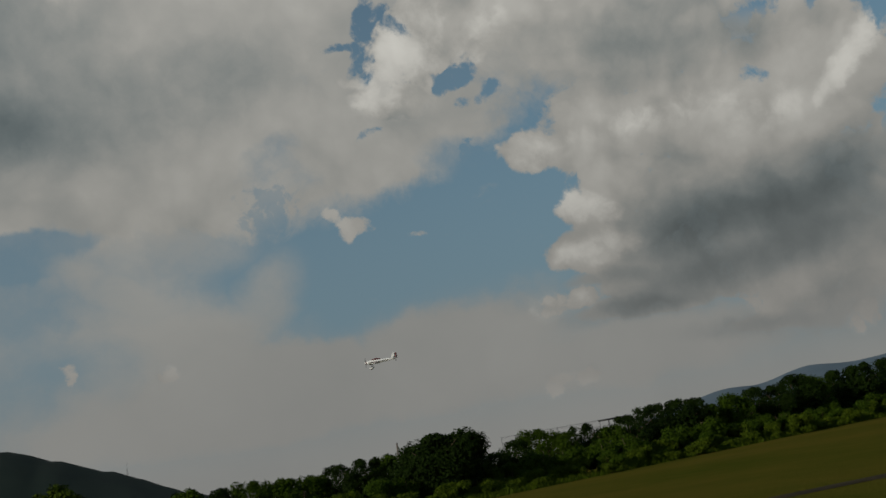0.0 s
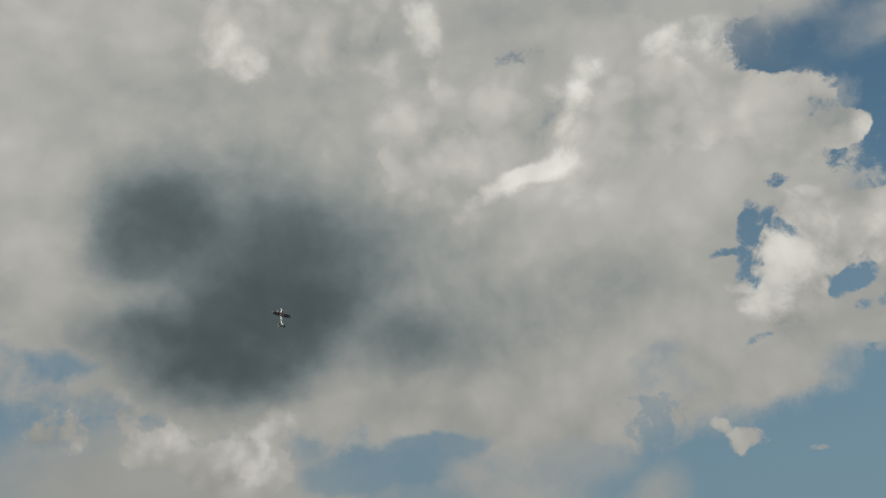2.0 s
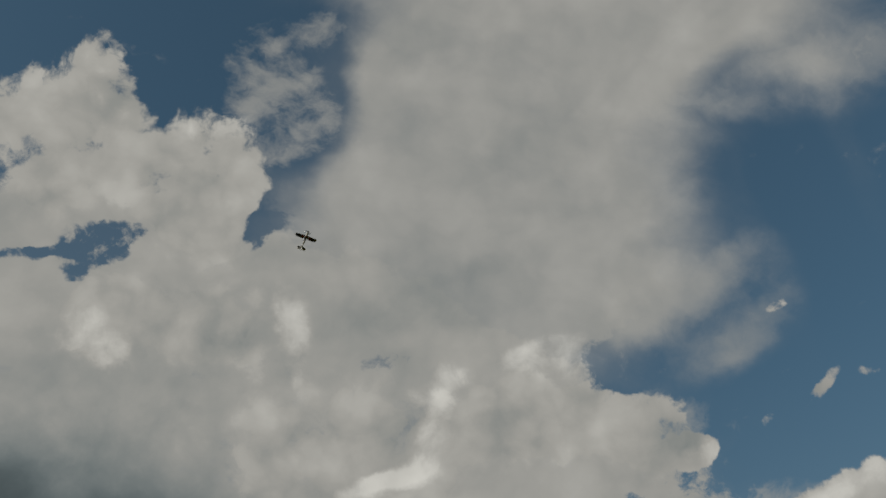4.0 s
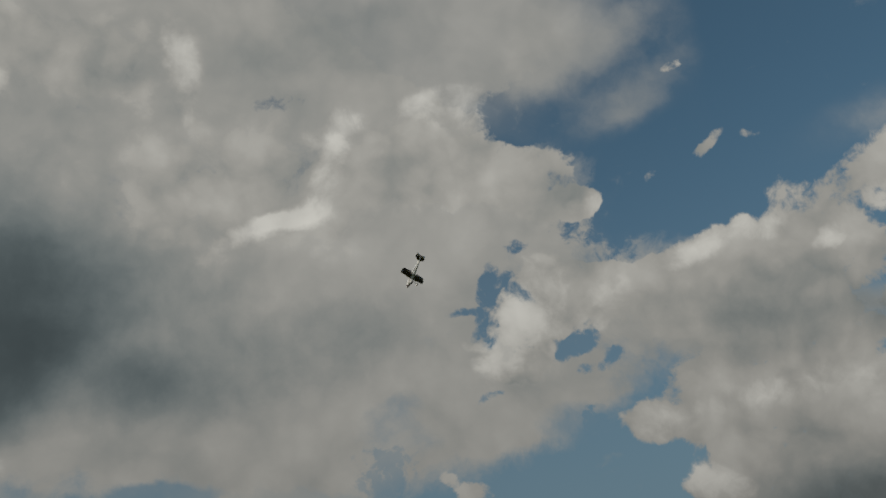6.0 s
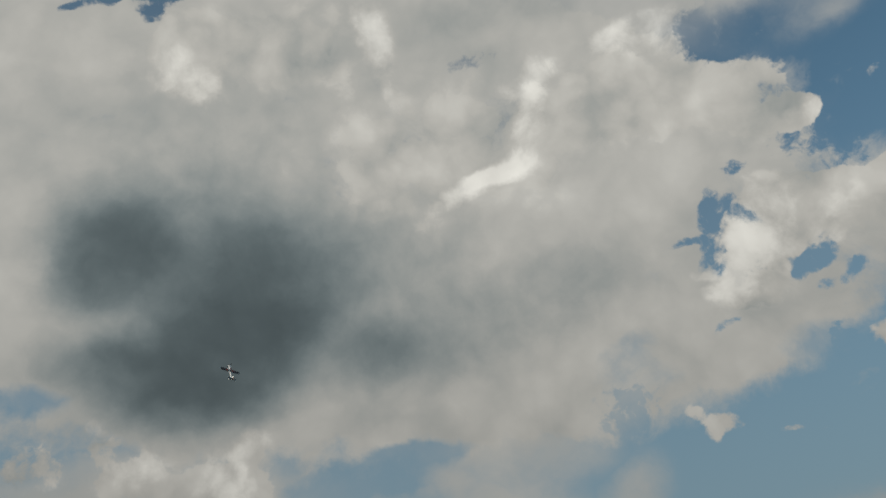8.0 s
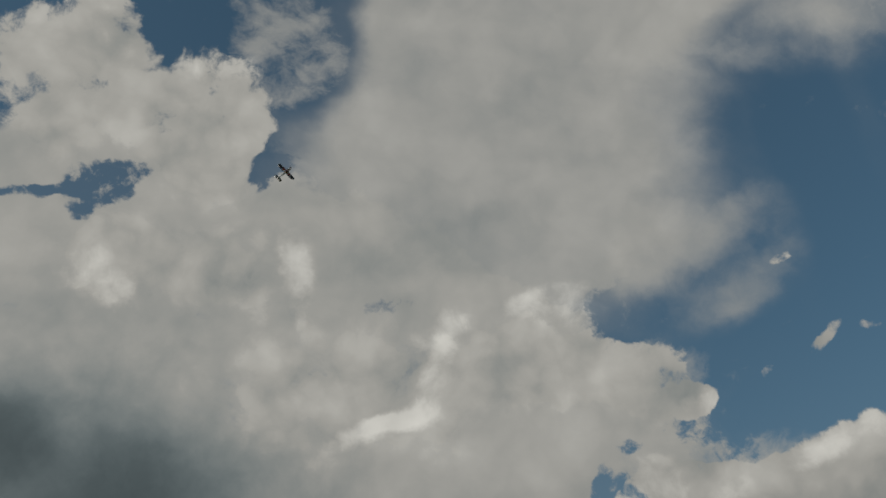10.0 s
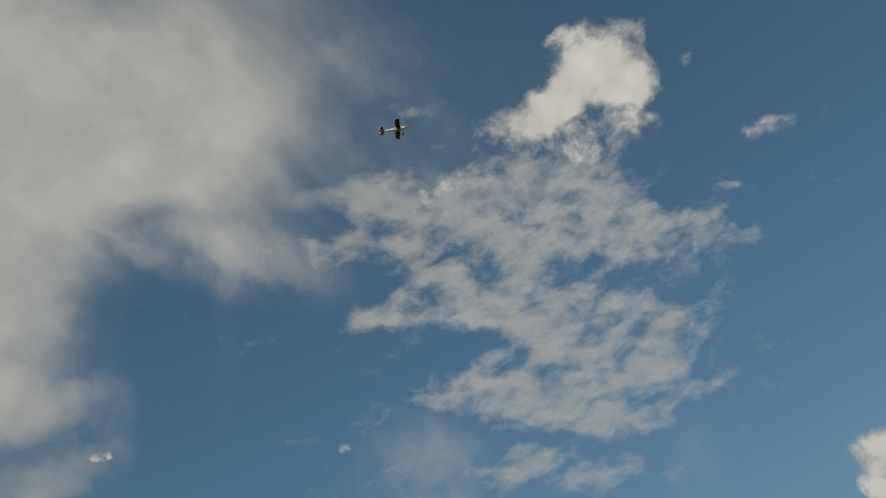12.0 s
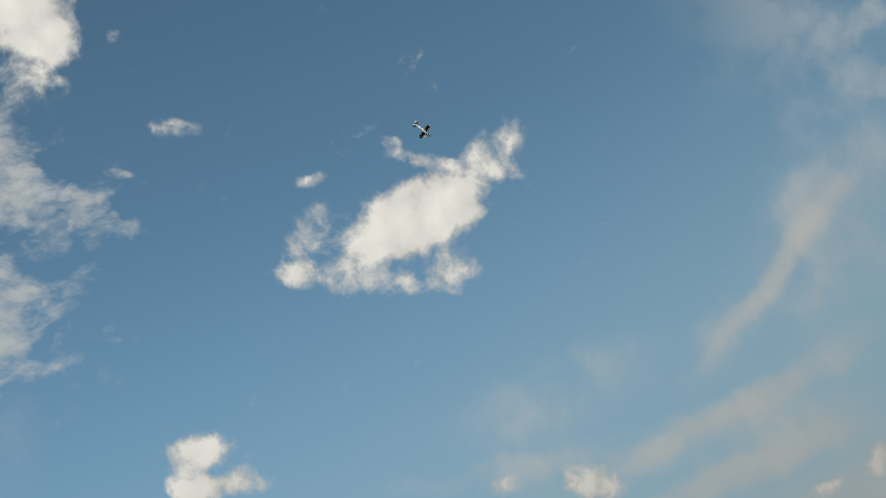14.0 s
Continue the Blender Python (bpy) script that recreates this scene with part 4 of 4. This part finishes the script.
        for x, r in ((0.30, 0.008), (0.28, 0.026), (0.235, 0.036), (0.19, 0.030), (0.13, 0.008)):
            spat.append([(x, sgn * 0.175 + 0.6 * r * math.cos(a), -0.235 + r * math.sin(a)) for a in (k * math.tau / 10 for k in range(10))])
        part("wheel_spat", loft(spat), WHITE, root, "white wheel spat")
        tyre = []
        for k in range(17):
            b = k * math.tau / 16
            c = Vector((0.225, sgn * 0.175, -0.255))
            out = Vector((math.cos(b), 0, math.sin(b)))
            tyre.append([c + out * (0.034 + 0.011 * math.cos(q)) + Vector((0, 0.011 * math.sin(q), 0)) for q in (j * math.tau / 8 for j in range(8))])
        wheel = part("wheel", loft(tyre, caps=False), RUBBER, root, "black rubber wheel")
        part("hub", tube([(0.225, sgn * 0.175 - 0.008, -0.255), (0.225, sgn * 0.175 + 0.008, -0.255)], [0.024, 0.024], 10), STEEL, wheel)
    fin = []
    for z, x0, c in ((0.03, -0.60, 0.18), (0.12, -0.65, 0.14), (0.20, -0.695, 0.105), (0.235, -0.72, 0.08)):
        fin.append([(x0 - u * c, t, z) for u, t in ((0, 0), (0.15, 0.007), (0.5, 0.009), (1, 0.004), (1, -0.004), (0.5, -0.009), (0.15, -0.007))])
    part("fin", loft(fin), WHITE, root)
    rud = [[(-0.782, 0.004, -0.01), (-0.85, 0, -0.01), (-0.782, -0.004, -0.01)], [(-0.792, 0.004, 0.10), (-0.875, 0, 0.10), (-0.792, -0.004, 0.10)], [(-0.802, 0.003, 0.235), (-0.865, 0, 0.235), (-0.802, -0.003, 0.235)]]
    part("rudder", loft(rud), DARK_RED, root, "dark red rudder")
    part("tail_wheel_leg", tube([(-0.76, 0, -0.02), (-0.80, 0, -0.075)], [0.005, 0.004], 6), STEEL, root)
    part("tail_wheel", tube([(-0.80, -0.006, -0.08), (-0.80, 0.006, -0.08)], [0.018, 0.018], 12), RUBBER, root)
    part("exhaust", tube([(0.33, -0.045, -0.07), (0.22, -0.055, -0.105), (0.16, -0.055, -0.11)], [0.016, 0.02, 0.012], 10), STEEL, root)
    cone = []
    for x, r in ((0.445, 0.036), (0.46, 0.034), (0.48, 0.026), (0.497, 0.013), (0.503, 0.003)):
        cone.append([(x, r * math.cos(a), r * math.sin(a)) for a in (k * math.tau / 14 for k in range(14))])
    part("spinner", loft(cone), WHITE, root, "white spinner")
    blades = bmesh.new()
    for sgn in (1, -1):
        rows = []
        for r, w, tw in ((0.02, 0.014, 55), (0.07, 0.022, 40), (0.13, 0.022, 26), (0.19, 0.014, 18), (0.203, 0.005, 16)):
            c, s = math.cos(radians(tw)), math.sin(radians(tw))
            rows.append([blades.verts.new((sgn * 0 + a * s + b * c, a * c * sgn - b * s * sgn, sgn * r)) for a, b in ((-w, 0), (0, 0.004), (w, 0), (0, -0.004))])
        for a, b in zip(rows, rows[1:]):
            for k in range(4):
                blades.faces.new((a[k], a[(k + 1) % 4], b[(k + 1) % 4], b[k]))
        blades.faces.new(rows[-1])
    prop = part("propeller", blades, CARBON, root, "black two-blade propeller")
    tagged(root, "white, black and red radio-controlled model aeroplane in flight", "aeroplane")
    return root, prop


plane, propeller = model_aeroplane()


def motions():
    walk(plane, [
        (0, pose(10.92, 37.86, 6.57, -10.9, -0.5, 157.2)),
        (0.5, pose(1.65, 44.49, 8.24, 2.3, -21.4, 153.1)),
        (1, pose(-6.12, 51.48, 12.72, 11.7, -37.0, 143.9)),
        (1.5, pose(-10.61, 54.89, 18.93, 16.8, -57.5, 115.0)),
        (2, pose(-11.71, 55.52, 26.70, -109.7, -88.9, -117.6)),
        (2.5, pose(-10.91, 55.10, 34.41, 161.5, -84.2, -38.3)),
        (3, pose(-8.61, 52.48, 40.45, 134.9, -61.6, -41.2)),
        (3.2, pose(-7.25, 50.43, 42.06, 120.9, -67.4, -26.6)),
        (3.7, pose(-3.35, 44.91, 44.84, 162.7, -38.0, -63.6)),
        (4.2, pose(0.38, 39.63, 44.33, 176.2, -2.7, -70.7)),
        (4.75, pose(4.30, 34.08, 39.97, 177.5, 38.9, -59.0)),
        (5.3, pose(8.01, 28.82, 31.61, -141.9, 76.5, -11.1)),
        (5.5, pose(8.58, 28.24, 27.95, -57.4, 82.9, 74.0)),
        (6, pose(7.64, 31.57, 19.01, 2.0, 53.4, 132.8)),
        (6.5, pose(2.30, 38.13, 11.77, 2.1, 11.9, 133.6)),
        (7, pose(-5.85, 48.82, 10.78, 1.6, -16.2, 142.3)),
        (7.5, pose(-12.72, 54.82, 15.73, 4.5, -45.5, 133.8)),
        (7.7, pose(-14.38, 56.20, 18.89, 7.0, -57.6, 133.0)),
        (8.2, pose(-11.39, 53.86, 27.81, 25.0, -67.3, 103.2)),
        (8.7, pose(-8.84, 51.18, 35.04, 59.3, -69.8, 57.4)),
        (9.3, pose(-6.39, 47.52, 41.49, 84.7, -64.2, 21.8)),
        (9.8, pose(-4.83, 44.10, 45.01, 95.0, -56.2, 2.6)),
        (10, pose(-2.66, 42.07, 45.79, 118.2, -52.9, -3.8)),
        (10.5, pose(3.56, 34.87, 44.09, 85.0, -1.1, -35.9)),
        (11, pose(10.08, 28.51, 42.15, 26.1, 11.0, -42.4)),
        (11.5, pose(17.11, 21.49, 40.45, 8.2, 13.0, -45.6)),
        (12, pose(24.61, 13.08, 38.92, 7.1, -0.4, -49.1)),
        (12.5, pose(30.80, 5.57, 39.40, 10.1, -8.3, -51.3)),
        (13, pose(37.33, -1.38, 41.38, 10.6, -0.4, -54.3)),
        (13.5, pose(44.02, -8.56, 41.56, 11.2, 15.3, -55.2)),
        (14, pose(49.94, -14.41, 39.04, 9.9, 48.1, -49.9)),
    ])
    walk(propeller, [(k * 0.5, pose(0.45, 0, 0, 80 * k % 360, 0, 0)) for k in range(29)])


motions()
